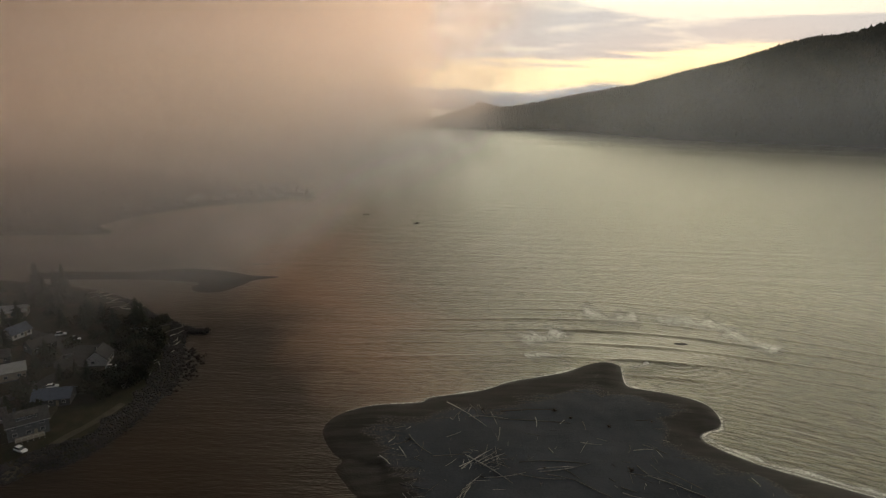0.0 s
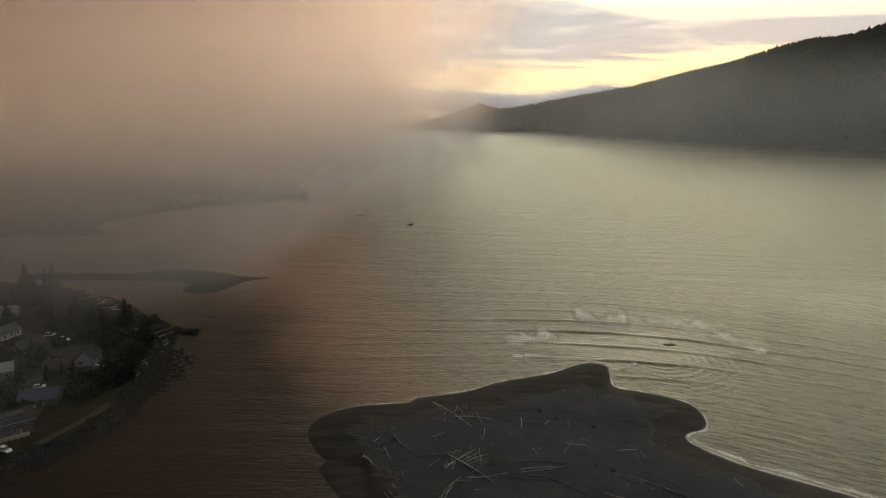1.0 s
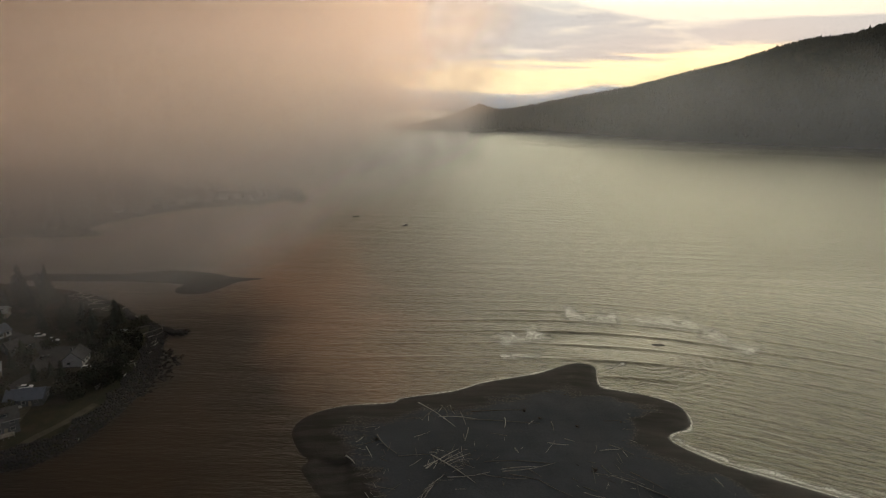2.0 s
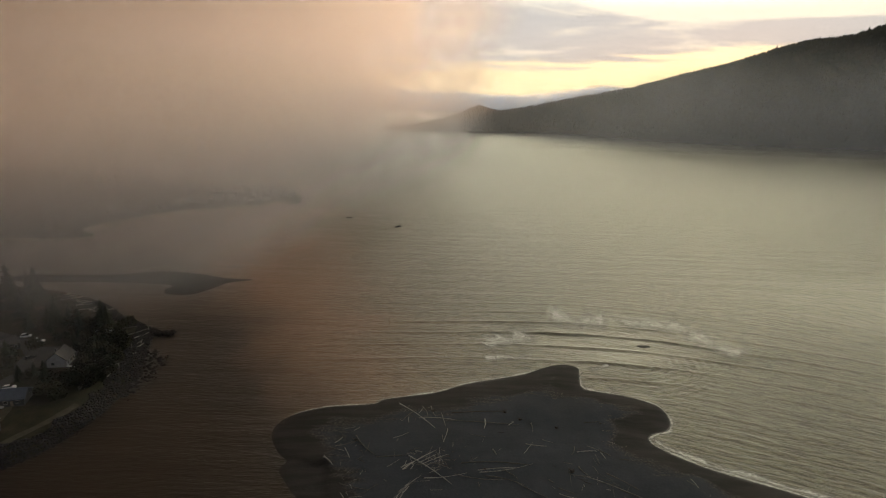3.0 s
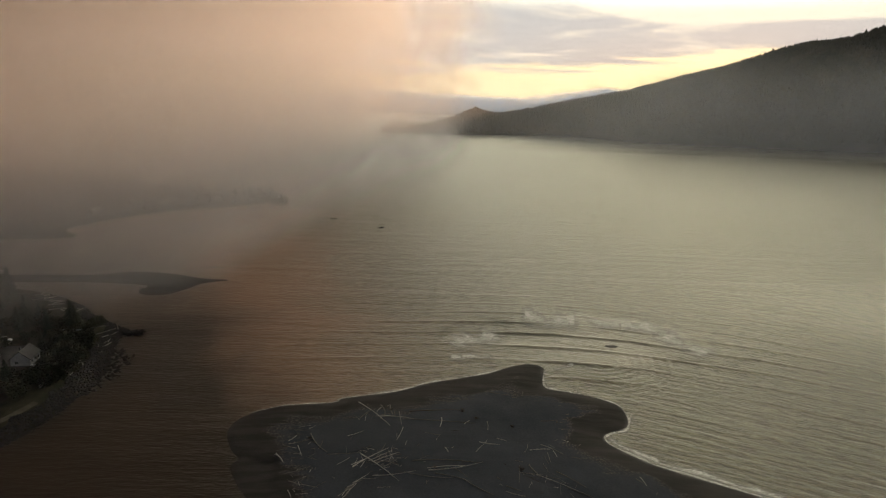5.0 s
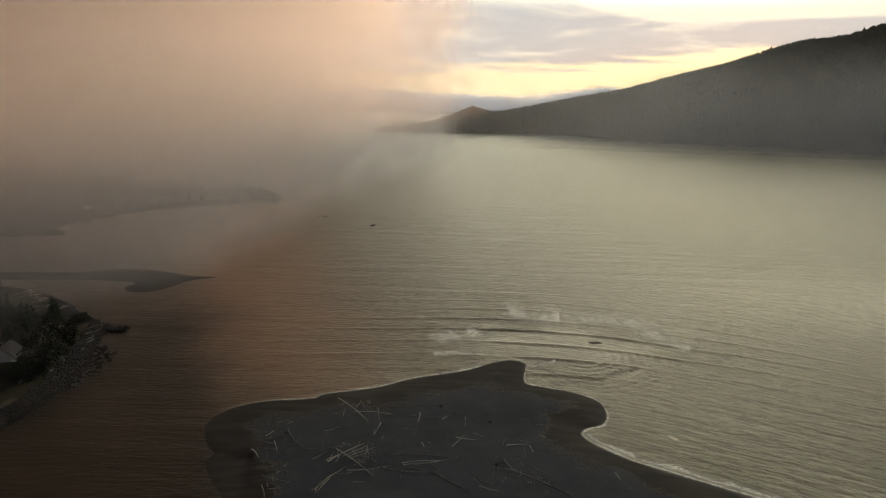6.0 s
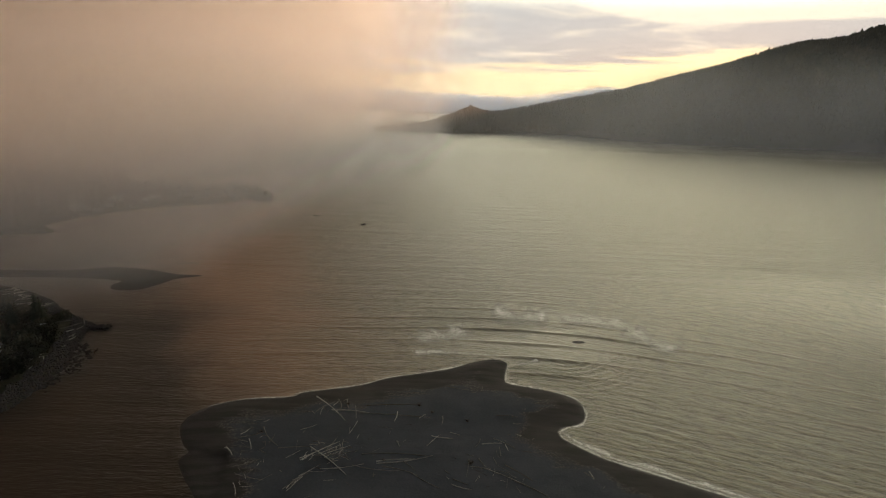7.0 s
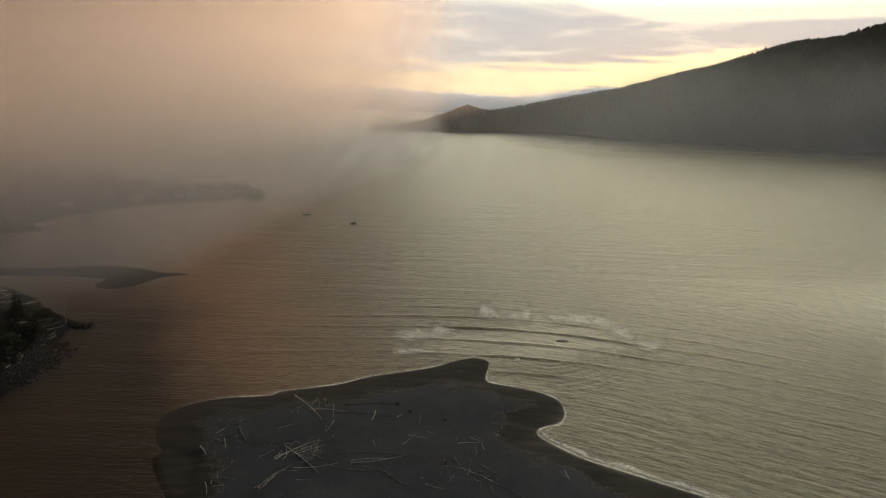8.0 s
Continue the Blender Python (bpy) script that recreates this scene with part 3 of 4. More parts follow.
def make_hill():
    us, vs = np.linspace(-160, 2700, 260), np.linspace(0, 2, 50)
    U, V = np.meshgrid(us, vs, indexing="ij")
    Y, Z = hill_point(U, V)
    ob = solid("ground_hill", np.stack([U, Y, Z], -1).reshape(-1, 3), grid_faces(len(us), len(vs)), FOREST, smooth=True)
    tagged(ob, "long dark forested hill along the far shore", "hill", kind="structure")
    rng = np.random.default_rng(4)
    n = 15000
    x = rng.uniform(-140, 2000, n)
    v = rng.uniform(0.02, 1.06, n) ** 0.9
    crest = rng.random(n) < 0.12
    v = np.where(crest, rng.uniform(0.95, 1.05, n), v)
    y, z = hill_point(x, v)
    top = np.interp(x, RIDGE_X, RIDGE_Z)
    h = rng.uniform(8, 17, n) * np.clip(top / 45, 0.35, 1) * np.where(rng.random(n) < 0.03, 1.25, 1.0)
    r = h * rng.uniform(0.18, 0.30, n)
    verts, faces = [], []
    a = np.arange(5) * math.tau / 5
    for i in range(n):
        k, spin = len(verts), rng.uniform(0, 6)
        for f, g in ((0.05, 0.8), (0.35, 1.0)):
            for b in a:
                w = r[i] * g * rng.uniform(0.7, 1.2)
                verts.append((x[i] + w * math.cos(b + spin), y[i] + w * math.sin(b + spin), z[i] - 1 + h[i] * f))
        verts.append((x[i], y[i], z[i] + h[i]))
        for j in range(5):
            m = (j + 1) % 5
            faces.append((k + j, k + m, k + 5 + m, k + 5 + j))
            faces.append((k + 5 + j, k + 5 + m, k + 10))
    me = bpy.data.meshes.new("hill_forest")
    me.from_pydata(verts, [], faces)
    me.materials.append(CONIFERS)
    tagged(new("hill_forest", me), "dense dark conifer forest covering the hill", "forest", kind="stuff")


make_hill()


# ---- fog ----
def sheet(name, mat, corners, parent):
    """A slice of mist across four corners."""
    a, b, c, d = [np.array(p, float) for p in corners]
    n = 10
    verts = [(a * (1 - s) + b * s) * (1 - t) + (d * (1 - s) + c * s) * t for s in np.linspace(0, 1, n) for t in np.linspace(0, 1, n)]
    return solid(name, verts, grid_faces(n, n), mat, parent)


fog = tagged(new("fog_bank"), "thick low fog bank drifting over the village and inlet", "fog", kind="stuff")
for k in range(20):
    y = 245 * 1.094 ** k
    sheet("fog_layer", BANK, ((-900 - y, y, 0), (500 + 1.2 * y, y, 0), (500 + 1.2 * y, y, 640), (-900 - y, y, 640)), fog)
for y in (140, 165, 190, 215):
    sheet("fog_layer", HAZE, ((-900, y, 0), (600, y, 0), (600, y, 640), (-900, y, 640)), fog)
# level sheets, mostly above the view, added to shade village and inlet
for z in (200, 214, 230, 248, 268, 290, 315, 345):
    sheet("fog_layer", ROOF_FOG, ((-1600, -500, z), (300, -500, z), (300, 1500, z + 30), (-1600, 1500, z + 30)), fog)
sea = tagged(new("sea_fog"), "bluish bank of sea fog beyond the headland", "fog", kind="stuff")
for y in range(3300, 3780, 40):
    sheet("fog_layer", SEAFOG, ((-3000, y, 0), (2600, y, 0), (2600, y, 420), (-3000, y, 420)), sea)
veil = tagged(new("hill_mist"), "thin evening mist before the forested hill", "mist", kind="stuff")
for y in (1330, 1460, 1590):
    sheet("mist_layer", VEIL, ((-100, y, 0), (2600, y, 0), (2600, y, 520), (-100, y, 520)), veil)


# ---- driftwood ----
def log_mesh(name, length, r, bend, roots, seed, mat):
    """A tapered trunk, bent and knotty, with a root plate of stubs at its thick end where it has one."""
    rng = random.Random(seed)
    verts, faces, n, m = [], [], 9, 9
    for i in range(m):
        t = i / (m - 1)
        rr = r * (1 - 0.45 * t) * rng.uniform(0.88, 1.12) * (1.35 if i == 0 and roots else 1) * (0.7 if i == m - 1 else 1)
        cx, cy, cz = length * (t - 0.5), bend * length * (math.sin(math.pi * t) - 0.5), rng.uniform(-0.05, 0.05) * r
        for j in range(n):
            a = j * math.tau / n
            w = rr * rng.uniform(0.9, 1.1)
            verts.append((cx, cy + w * math.cos(a), cz + w * math.sin(a)))
    for i in range(m - 1):
        for j in range(n):
            k = (j + 1) % n
            faces.append((i * n + j, i * n + k, (i + 1) * n + k, (i + 1) * n + j))
    faces += [tuple(range(n))[::-1], tuple(range((m - 1) * n, m * n))]
    x0, y0 = -length / 2, -bend * length * 0.5
    stubs = [(x0, y0, rng.uniform(0, math.tau), rng.uniform(1.6, 2.8) * r, 0.35 * r, -0.5) for _ in range(7)] if roots else []
    stubs += [(length * rng.uniform(-0.2, 0.45), 0, rng.uniform(0.3, 2.8), rng.uniform(1.5, 3) * r, 0.16 * r, 0.6) for _ in range(3)]
    for sx, sy, a, ln, th, lean in stubs:
        k = len(verts)
        for q, s in ((0.2, 1.0), (1.0, 0.35)):
            for j in range(4):
                b = j * math.tau / 4
                verts.append((sx + lean * ln * q * 0.5 + th * s * math.cos(b), sy + math.cos(a) * ln * q + th * s * math.sin(b) * abs(math.sin(a)), math.sin(a) * ln * q + th * s * math.sin(b) * abs(math.cos(a))))
        for j in range(4):
            m2 = (j + 1) % 4
            faces.append((k + j, k + m2, k + 4 + m2, k + 4 + j))
        faces.append((k + 4, k + 5, k + 6, k + 7))
    return mesh_of(name, verts, faces, mat)


LOG_COUNT = [0]


def lay_log(x1, y1, x2, y2, r=0.3, bend=0.0, roots=False, old=False, lift=0.0, tip=0.0):
    LOG_COUNT[0] += 1
    length, r = math.hypot(x2 - x1, y2 - y1), r * 0.57
    bend = bend or random.Random(LOG_COUNT[0] * 7).uniform(-0.06, 0.06)
    za, zb = float(spit_height(x1, y1)), float(spit_height(x2, y2))
    ob = new("driftwood_log", log_mesh("driftwood_log", length, r, bend, roots, LOG_COUNT[0], OLDWOOD if old else WOOD))
    z = (za + zb) / 2 + r * 0.62 + lift
    ob.matrix_basis = Matrix.Translation(((x1 + x2) / 2, (y1 + y2) / 2, z)) @ Euler((0, -math.atan2(zb - za + tip, length), math.atan2(y2 - y1, x2 - x1))).to_matrix().to_4x4()
    kind = "dark waterlogged" if old else "bleached grey"
    if roots:
        what = "driftwood trunk with a root plate"
    elif length > 14:
        what = "long driftwood trunk"
    elif length > 6:
        what = "driftwood log"
    else:
        what = "short driftwood piece"
    return tagged(ob, f"{kind} {what} lying on black sand", "driftwood log", group="driftwood on the spit")


# the tangle by the spit's north-west shore, and the long trunks beside it
for row in ((8.2, 206.1, 22, 188, 0.38, 0.03, True), (13.9, 200.5, 9.3, 192.4, 0.34), (17.0, 204, 19.2, 195.8, 0.42, 0.08, True), (20, 204.5, 21.8, 196.4, 0.36), (24.1, 199, 25.6, 189.3, 0.3),
            (26.4, 187.3, 24.6, 178.3, 0.27), (24.2, 183, 24.8, 178.6, 0.24), (15.7, 195.4, 30, 194.2, 0.3), (26, 194, 53, 191.3, 0.3, 0.01), (40.6, 195, 39.8, 188.4, 0.38), (57.6, 192, 57.2, 186.3, 0.3, 0.05, True)):
    lay_log(*row)
for row in ((48.8, 190.8, 51, 193.3, 0.3), (53.5, 178.7, 60.9, 178, 0.32), (70.9, 178.6, 68.8, 173.6, 0.28, 0.08), (71, 175.6, 78.2, 176.4, 0.27, 0.04), (78.3, 177.4, 82.3, 173.6, 0.3), (75.5, 179.2, 79, 176.6, 0.22),
            (79.2, 175.6, 79.8, 171.8, 0.24), (52, 173, 56.6, 180.5, 0.16), (41.6, 175, 42.6, 172, 0.42), (60, 182, 63.5, 180.6, 0.24)):
    lay_log(*row)
for row in ((-6.5, 181.5, 1.2, 170.6, 0.34, -0.06, True), (2, 169.5, 13, 170.3, 0.3), (13, 170, 27, 156, 0.36), (11, 163, 22, 173.5, 0.3, 0.03), (10.6, 163.8, 18, 169.5, 0.24), (16, 166, 23.4, 172, 0.22), (17, 165.6, 26, 171.2, 0.2),
            (15.5, 165, 28, 168.2, 0.22), (18.6, 168.4, 21, 176.3, 0.2), (23, 166, 23.4, 170.5, 0.18), (18.2, 158.2, 32, 161, 0.26), (30.4, 167.2, 52.6, 167.2, 0.36, 0.05)):
    lay_log(*row)
for row in ((35.5, 163, 48, 165.2, 0.28), (36, 161.2, 54.2, 166.8, 0.3), (44.6, 163.4, 48.4, 159, 0.24), (28, 160, 44, 158, 0.24), (38, 160.6, 50, 156.5, 0.28), (47, 157.6, 56, 150.6, 0.32), (60.4, 155.3, 65, 153, 0.3),
            (66.2, 166.5, 64.8, 156.8, 0.22), (69.4, 166.8, 71.4, 162, 0.36, 0.0, True), (66, 162.6, 73, 161.4, 0.2)):
    lay_log(*row)
for row in ((77.9, 163.4, 86, 155.8, 0.32, 0.02, False, True), (71, 161.6, 84, 153, 0.34, 0.02), (80, 155.4, 90, 147.5, 0.38), (74, 159, 79.5, 157, 0.22), (60, 216.5, 68, 214.2, 0.26, 0.0, False, True), (78, 194.5, 84, 195.4, 0.2, 0.0, False, True),
            (28, 199.6, 49, 200.8, 0.28, 0.02, True, True), (103.4, 161.2, 106, 158, 0.26), (105.2, 162, 105.8, 157.6, 0.2), (58, 159.2, 59.4, 157.8, 0.3), (60, 152.6, 66, 150.4, 0.24)):
    lay_log(*row)
for row in ((-15.2, 169.8, -11.8, 165.4, 0.4, 0.06, True), (-9.2, 174.8, -6.6, 168.8, 0.24), (-13, 177.6, -10.8, 181.2, 0.18), (-12.8, 175.8, -8.8, 177, 0.14), (-11.4, 186.2, -7.2, 187.8, 0.16), (-7.4, 185.4, -5.6, 187.6, 0.14),
            (7, 181, 12.4, 184.6, 0.16), (-4, 168.6, -1.2, 166.6, 0.2), (-8.6, 160, -3, 163.5, 0.2), (-8, 156, 2, 152.6, 0.22), (-7, 152, -4.4, 146, 0.24)):
    lay_log(*row)
# the stack of split stems at the spit's middle
rng = random.Random(11)
for k in range(12):
    a, c, ln = radians(58 + rng.uniform(-22, 22)), rng.uniform(-3.4, 3.4), rng.uniform(3.0, 7.5)
    x, y = 12.6 + c * 0.5 + rng.uniform(-0.8, 0.8), 153.6 + c + rng.uniform(-0.5, 0.5)
    lay_log(x - ln / 2 * math.cos(a), y - ln / 2 * math.sin(a), x + ln / 2 * math.cos(a), y + ln / 2 * math.sin(a), rng.uniform(0.12, 0.24), lift=0.1 + 0.05 * (k % 4), tip=rng.uniform(-0.3, 0.3))
# strewn short pieces, thicker along the western wrack line
for k in range(165):
    if k < 62:
        x, y = rng.gauss(-5.5, 3.2), rng.uniform(128, 178)
    elif k < 98:
        x, y = rng.gauss(21, 6), rng.gauss(167, 5)
    elif k < 118:
        x, y = rng.gauss(76, 6), rng.gauss(157, 6)
    elif k < 130:
        x, y = rng.gauss(18, 5), rng.gauss(198, 4)
    else:
        x, y = rng.uniform(0, 92), rng.uniform(118, 190)
    if float(inside_by(x, y, SPIT)) < 12:
        continue
    a, ln = rng.uniform(0, math.pi), rng.choice((1.2, 1.6, 2.2, 3.0, 4.0, 5.5))
    lay_log(x - ln / 2 * math.cos(a), y - ln / 2 * math.sin(a), x + ln / 2 * math.cos(a), y + ln / 2 * math.sin(a), rng.uniform(0.09, 0.2), old=rng.random() < 0.2)


def litter():
    """Sticks and bark strewn along the wrack line, too small to tell apart."""
    rng = np.random.default_rng(17)
    n = 5200
    x, y = rng.uniform(-30, 120, n), rng.uniform(110, 235, n)
    d = inside_by(x, y, SPIT)
    band = np.exp(-((d - 17 - 4 * waver(x, y, 15, 3)) / 3.5) ** 2) * np.clip(0.4 + waver(x, y, 18, 5), 0.05, 1)
    west = 0.25 * np.exp(-((x + 6) / 5.0) ** 2) * (y < 182) * (d > 8) * np.clip(0.4 + waver(x, y, 7, 6), 0, 1)
    core = 0.7 * np.exp(-((x - 20) / 6.5) ** 2 - ((y - 168) / 5.0) ** 2)
    ok = rng.random(n) < np.maximum(np.maximum(band * 0.14, west), core)
    x, y = x[ok], y[ok]
    n = len(x)
    z = spit_height(x, y)
    a, ln, th = rng.uniform(0, math.pi, n), rng.uniform(0.4, 1.7, n), rng.uniform(0.04, 0.09, n)
    verts, faces = [], []
    for i in range(n):
        k = len(verts)
        ca, sa = math.cos(a[i]), math.sin(a[i])
        for s in (-0.5, 0.5):
            for u, w in ((-1, 0), (1, 0), (0, 1.7)):
                verts.append((x[i] + ca * ln[i] * s - sa * u * th[i], y[i] + sa * ln[i] * s + ca * u * th[i], z[i] + w * th[i] + 0.02 + 0.1 * s * ((i % 5) - 2) / 2 * (s > 0)))
        faces += [(k, k + 1, k + 4, k + 3), (k + 1, k + 2, k + 5, k + 4), (k + 2, k, k + 3, k + 5), (k, k + 2, k + 1), (k + 3, k + 4, k + 5)]
    tagged(solid("driftwood_litter", verts, faces, TWIGS), "strewn sticks and bark along the spit's wrack line", "driftwood litter", kind="stuff")


litter()


def root_wad(x, y, size, seed):
    """An upturned stump: a squat trunk with roots standing out all round."""
    r2 = random.Random(seed)
    bm = tube(0.45 * size, 0.3 * size, 1.0 * size, n=9)
    for k in range(11):
        a, up = k * math.tau / 11 + r2.uniform(-0.2, 0.2), r2.uniform(-5, 50)
        m = pose(0, 0, 0.35 * size, 0, 90 - up, math.degrees(a))
        bmesh.ops.create_cone(bm, cap_ends=True, segments=5, radius1=0.13 * size, radius2=0.03 * size, depth=r2.uniform(0.9, 1.6) * size, matrix=m @ Matrix.Translation((0, 0, 0.6 * size)))
    for v in bm.verts:
        v.co += Vector((r2.uniform(-1, 1), r2.uniform(-1, 1), r2.uniform(-1, 1))) * 0.06 * size
    me = bpy.data.meshes.new("tree_stump")
    bm.to_mesh(me)
    bm.free()
    me.materials.append(OLDWOOD)
    ob = new("tree_stump", me)
    ob.matrix_basis = pose(x, y, float(spit_height(x, y)) - 0.1 * size, 0, 0, r2.uniform(0, 360))
    tagged(ob, "dark stranded tree stump with upturned roots on sand", "tree stump", group="stumps on the spit")


for k, (x, y, s) in enumerate(((66.5, 164, 1.6), (53.5, 194.5, 1.2), (48.5, 199.5, 1.5), (66.5, 189.5, 1.2), (21, 200, 1.1), (84, 194, 0.8), (-6, 179, 1.0), (38, 163.5, 0.9))):
    root_wad(x, y, s * 0.7, k + 3)


# ---- village: roads, rocks ----
def drape(name, path, width, mat, label, lift=0.07, height=village_height):
    p = np.array(path, float)
    t = np.linspace(0, len(p) - 1, len(p) * 8)
    c = np.column_stack([np.interp(t, np.arange(len(p)), p[:, k]) for k in (0, 1)])
    tan = np.gradient(c, axis=0)
    nor = np.stack([-tan[:, 1], tan[:, 0]], 1) / np.linalg.norm(tan, axis=1)[:, None]
    rows = []
    for f in np.linspace(-0.5, 0.5, 6):
        q = c + nor * width * f * (1 + 0.15 * waver(c[:, 0], c[:, 1], 6, f * 9))[:, None]
        rows.append(np.column_stack([q, height(q[:, 0], q[:, 1]) + lift]))
    ob = solid(name, np.stack(rows, 1).reshape(-1, 3), grid_faces(len(c), 6), mat, smooth=True)
    return tagged(ob, label, name, kind="structure")


drape("path", [(-140, 128), (-130, 149), (-124.5, 162), (-119, 175), (-114.5, 186), (-112, 196)], 2.6, GRAVEL, "pale gravel track along the top of the rocks", 0.10)
drape("road", [(-176, 170), (-160, 188), (-150, 203), (-147, 218), (-152, 233), (-164, 246), (-190, 258), (-240, 270), (-330, 280)], 5.5, ASPHALT, "worn asphalt village road", 0.12)
drape("parking_area", [(-147, 222), (-149, 232), (-151, 243)], 13, ASPHALT, "grey gravelled parking area beside the road", 0.16)
drape("drive", [(-147, 206), (-140, 200), (-134, 190), (-131, 180)], 3.4, GRAVEL, "gravel drive between two houses", 0.2)


def rock_pile(name, centres, label, low=0.26, high=0.62, seed=5):
    """Many broken boulders: each a small faceted lump of its own size and turn."""
    rng = np.random.default_rng(seed)
    base = bmesh.new()
    bmesh.ops.create_icosphere(base, subdivisions=1, radius=1)
    bv, bf = np.array([v.co[:] for v in base.verts]), np.array([[v.index for v in f.verts] for f in base.faces])
    base.free()
    n = len(centres)
    size = rng.uniform(low, high, (n, 1, 1)) * rng.uniform(0.7, 1.3, (n, 1, 3))
    v = bv[None] * (1 + rng.uniform(-0.22, 0.22, (n, len(bv), 1))) * size
    a = rng.uniform(0, 6.3, n)[:, None]
    v = np.stack([v[..., 0] * np.cos(a) - v[..., 1] * np.sin(a), v[..., 0] * np.sin(a) + v[..., 1] * np.cos(a), v[..., 2] * 0.75], -1) + np.array(centres)[:, None, :]
    f = bf[None] + (np.arange(n) * len(bv))[:, None, None]
    ob = solid(name, v.reshape(-1, 3), f.reshape(-1, 3), ROCK)
    return tagged(ob, label, "rocks", kind="stuff")


def shore_rocks():
    rng = np.random.default_rng(8)
    x, y = rng.uniform(-165, -98, 60000), rng.uniform(128, 306, 60000)
    d = inside_by(x, y, VILLAGE)
    edge = 7.5 + 2.5 * waver(x, y, 12, 4)
    ok = (d > -2.2) & (d < edge) & (rng.random(60000) < 0.95)
    x, y, d = x[ok][:7000], y[ok][:7000], d[ok][:7000]
    z = np.maximum(village_height(x, y), -0.5) + 0.1
    rock_pile("riprap", np.column_stack([x, y, z]), "dark broken riprap boulders along the village shore")
    # the spur of rocks that ends in a rounded head
    t = rng.uniform(0, 1, 420)
    gx = -119 + 10.5 * t + rng.normal(0, 0.9, 420)
    gy = 271 - 4.2 * np.sin(t * math.pi * 0.55) + 2.6 * t * t + rng.normal(0, 0.9 + 0.5 * (t > 0.8), 420)
    gz = rng.uniform(-0.3, 1.3, 420) * (1 - 0.25 * t)
    rock_pile("rock_spur", np.column_stack([gx, gy, gz]), "short spur of dark boulders reaching into the inlet", 0.4, 0.9, 9)
    # a ragged reef of low rocks off the middle of the shore
    rx, ry = rng.normal(-103, 2.4, 260), rng.uniform(205, 250, 260)
    rx = rx + np.where(ry > 235, (235 - ry) * 0.35, 0) + 2.2 * waver(rx, ry, 8, 2)
    rock_pile("rock_reef", np.column_stack([rx, ry, rng.uniform(-0.25, 0.15, 260)]), "low weedy rocks awash off the village shore", 0.35, 0.95, 14)
    px, py = np.random.default_rng(12).uniform(-300, -120, 20000), np.random.default_rng(13).uniform(470, 690, 20000)
    pd = inside_by(px, py, POINT)
    ok = (pd > -1.5) & (pd < 4)
    px, py = px[ok][:500], py[ok][:500]
    rock_pile("shore_rocks", np.column_stack([px, py, np.maximum(point_height(px, py), 0) + 0.1]), "dark boulders along the far point", 0.35, 0.8, 10)


shore_rocks()


# ---- trees ----
def conifer(height, seed):
    rng = random.Random(seed)
    ob = new("conifer_tree")
    part("trunk", tube(0.026 * height, 0.004 * height, 0.97 * height, n=7), BARK, ob)
    verts, faces = [], []
    levels = int(9 + height / 2)
    for i in range(levels):
        t = i / (levels - 1)
        z = height * (0.10 + 0.88 * t)
        reach = height * (0.32 * (1 - t) ** 0.75 + 0.015) * rng.uniform(0.75, 1.15)
        for b in range(8 if t < 0.7 else 5):
            if rng.random() < 0.10:
                continue
            a = b * math.tau / (8 if t < 0.7 else 5) + rng.uniform(-0.35, 0.35) + i * 0.7
            r = reach * rng.uniform(0.6, 1.2)
            for s in range(4):
                u = (s + 0.7) / 4
                cx, cy, cz = math.cos(a) * r * u, math.sin(a) * r * u, z - 0.28 * r * u * u + rng.uniform(-0.02, 0.02) * height
                w = 0.30 * r * (1.15 - u) + 0.012 * height
                k = len(verts)
                px, py = -math.sin(a) * w, math.cos(a) * w
                ex, ey = math.cos(a) * w * 1.3, math.sin(a) * w * 1.3
                verts += [(cx - px, cy - py, cz - 0.35 * w), (cx + px, cy + py, cz - 0.35 * w), (cx + ex, cy + ey, cz - 0.5 * w), (cx - ex * 0.5, cy - ey * 0.5, cz + 0.5 * w)]
                faces += [(k, k + 2, k + 3), (k + 2, k + 1, k + 3), (k, k + 1, k + 2)]
    solid("crown", verts, faces, NEEDLES, ob)
    return tagged(ob, "dark spruce with drooping branches in rough grass", "tree", group="conifers on the village shore")


def shrub(height, seed):
    rng = random.Random(seed)
    ob = new("shrub")
    bm = tube(0.05 * height, 0.02 * height, 0.6 * height, n=6)
    for k in range(5):
        m = pose(0, 0, 0.15 * height, rng.uniform(15, 50), 0, k * 72)
        bmesh.ops.create_cone(bm, cap_ends=True, segments=5, radius1=0.03 * height, radius2=0.01 * height, depth=0.6 * height, matrix=m @ Matrix.Translation((0, 0, 0.3 * height)))
    part("trunk", bm, BARK, ob)
    lobes = [(rng.uniform(-0.4, 0.4) * height, rng.uniform(-0.4, 0.4) * height, rng.uniform(0.3, 0.75) * height, rng.uniform(0.2, 0.36) * height) for _ in range(8)]
    verts, faces = [], []
    for lx, ly, lz, lr in lobes:
        for _ in range(55):
            d = Vector((rng.gauss(0, 1), rng.gauss(0, 1), rng.gauss(0, 1))).normalized() * lr * rng.uniform(0.55, 1.08)
            c = Vector((lx, ly, max(0.1, lz + d.z * 0.9))) + Vector((d.x, d.y, 0))
            u = Vector((rng.gauss(0, 1), rng.gauss(0, 1), rng.gauss(0, 0.6))).normalized() * 0.075 * height
            w = u.orthogonal().normalized() * 0.06 * height
            k = len(verts)
            verts += [c - u, c + w, c + u, c - w]
            faces.append((k, k + 1, k + 2, k + 3))
    solid("crown", verts, faces, LEAVES, ob)
    return tagged(ob, "dense dark green shrub above the shore rocks", "shrub", group="shrubs on the village shore")


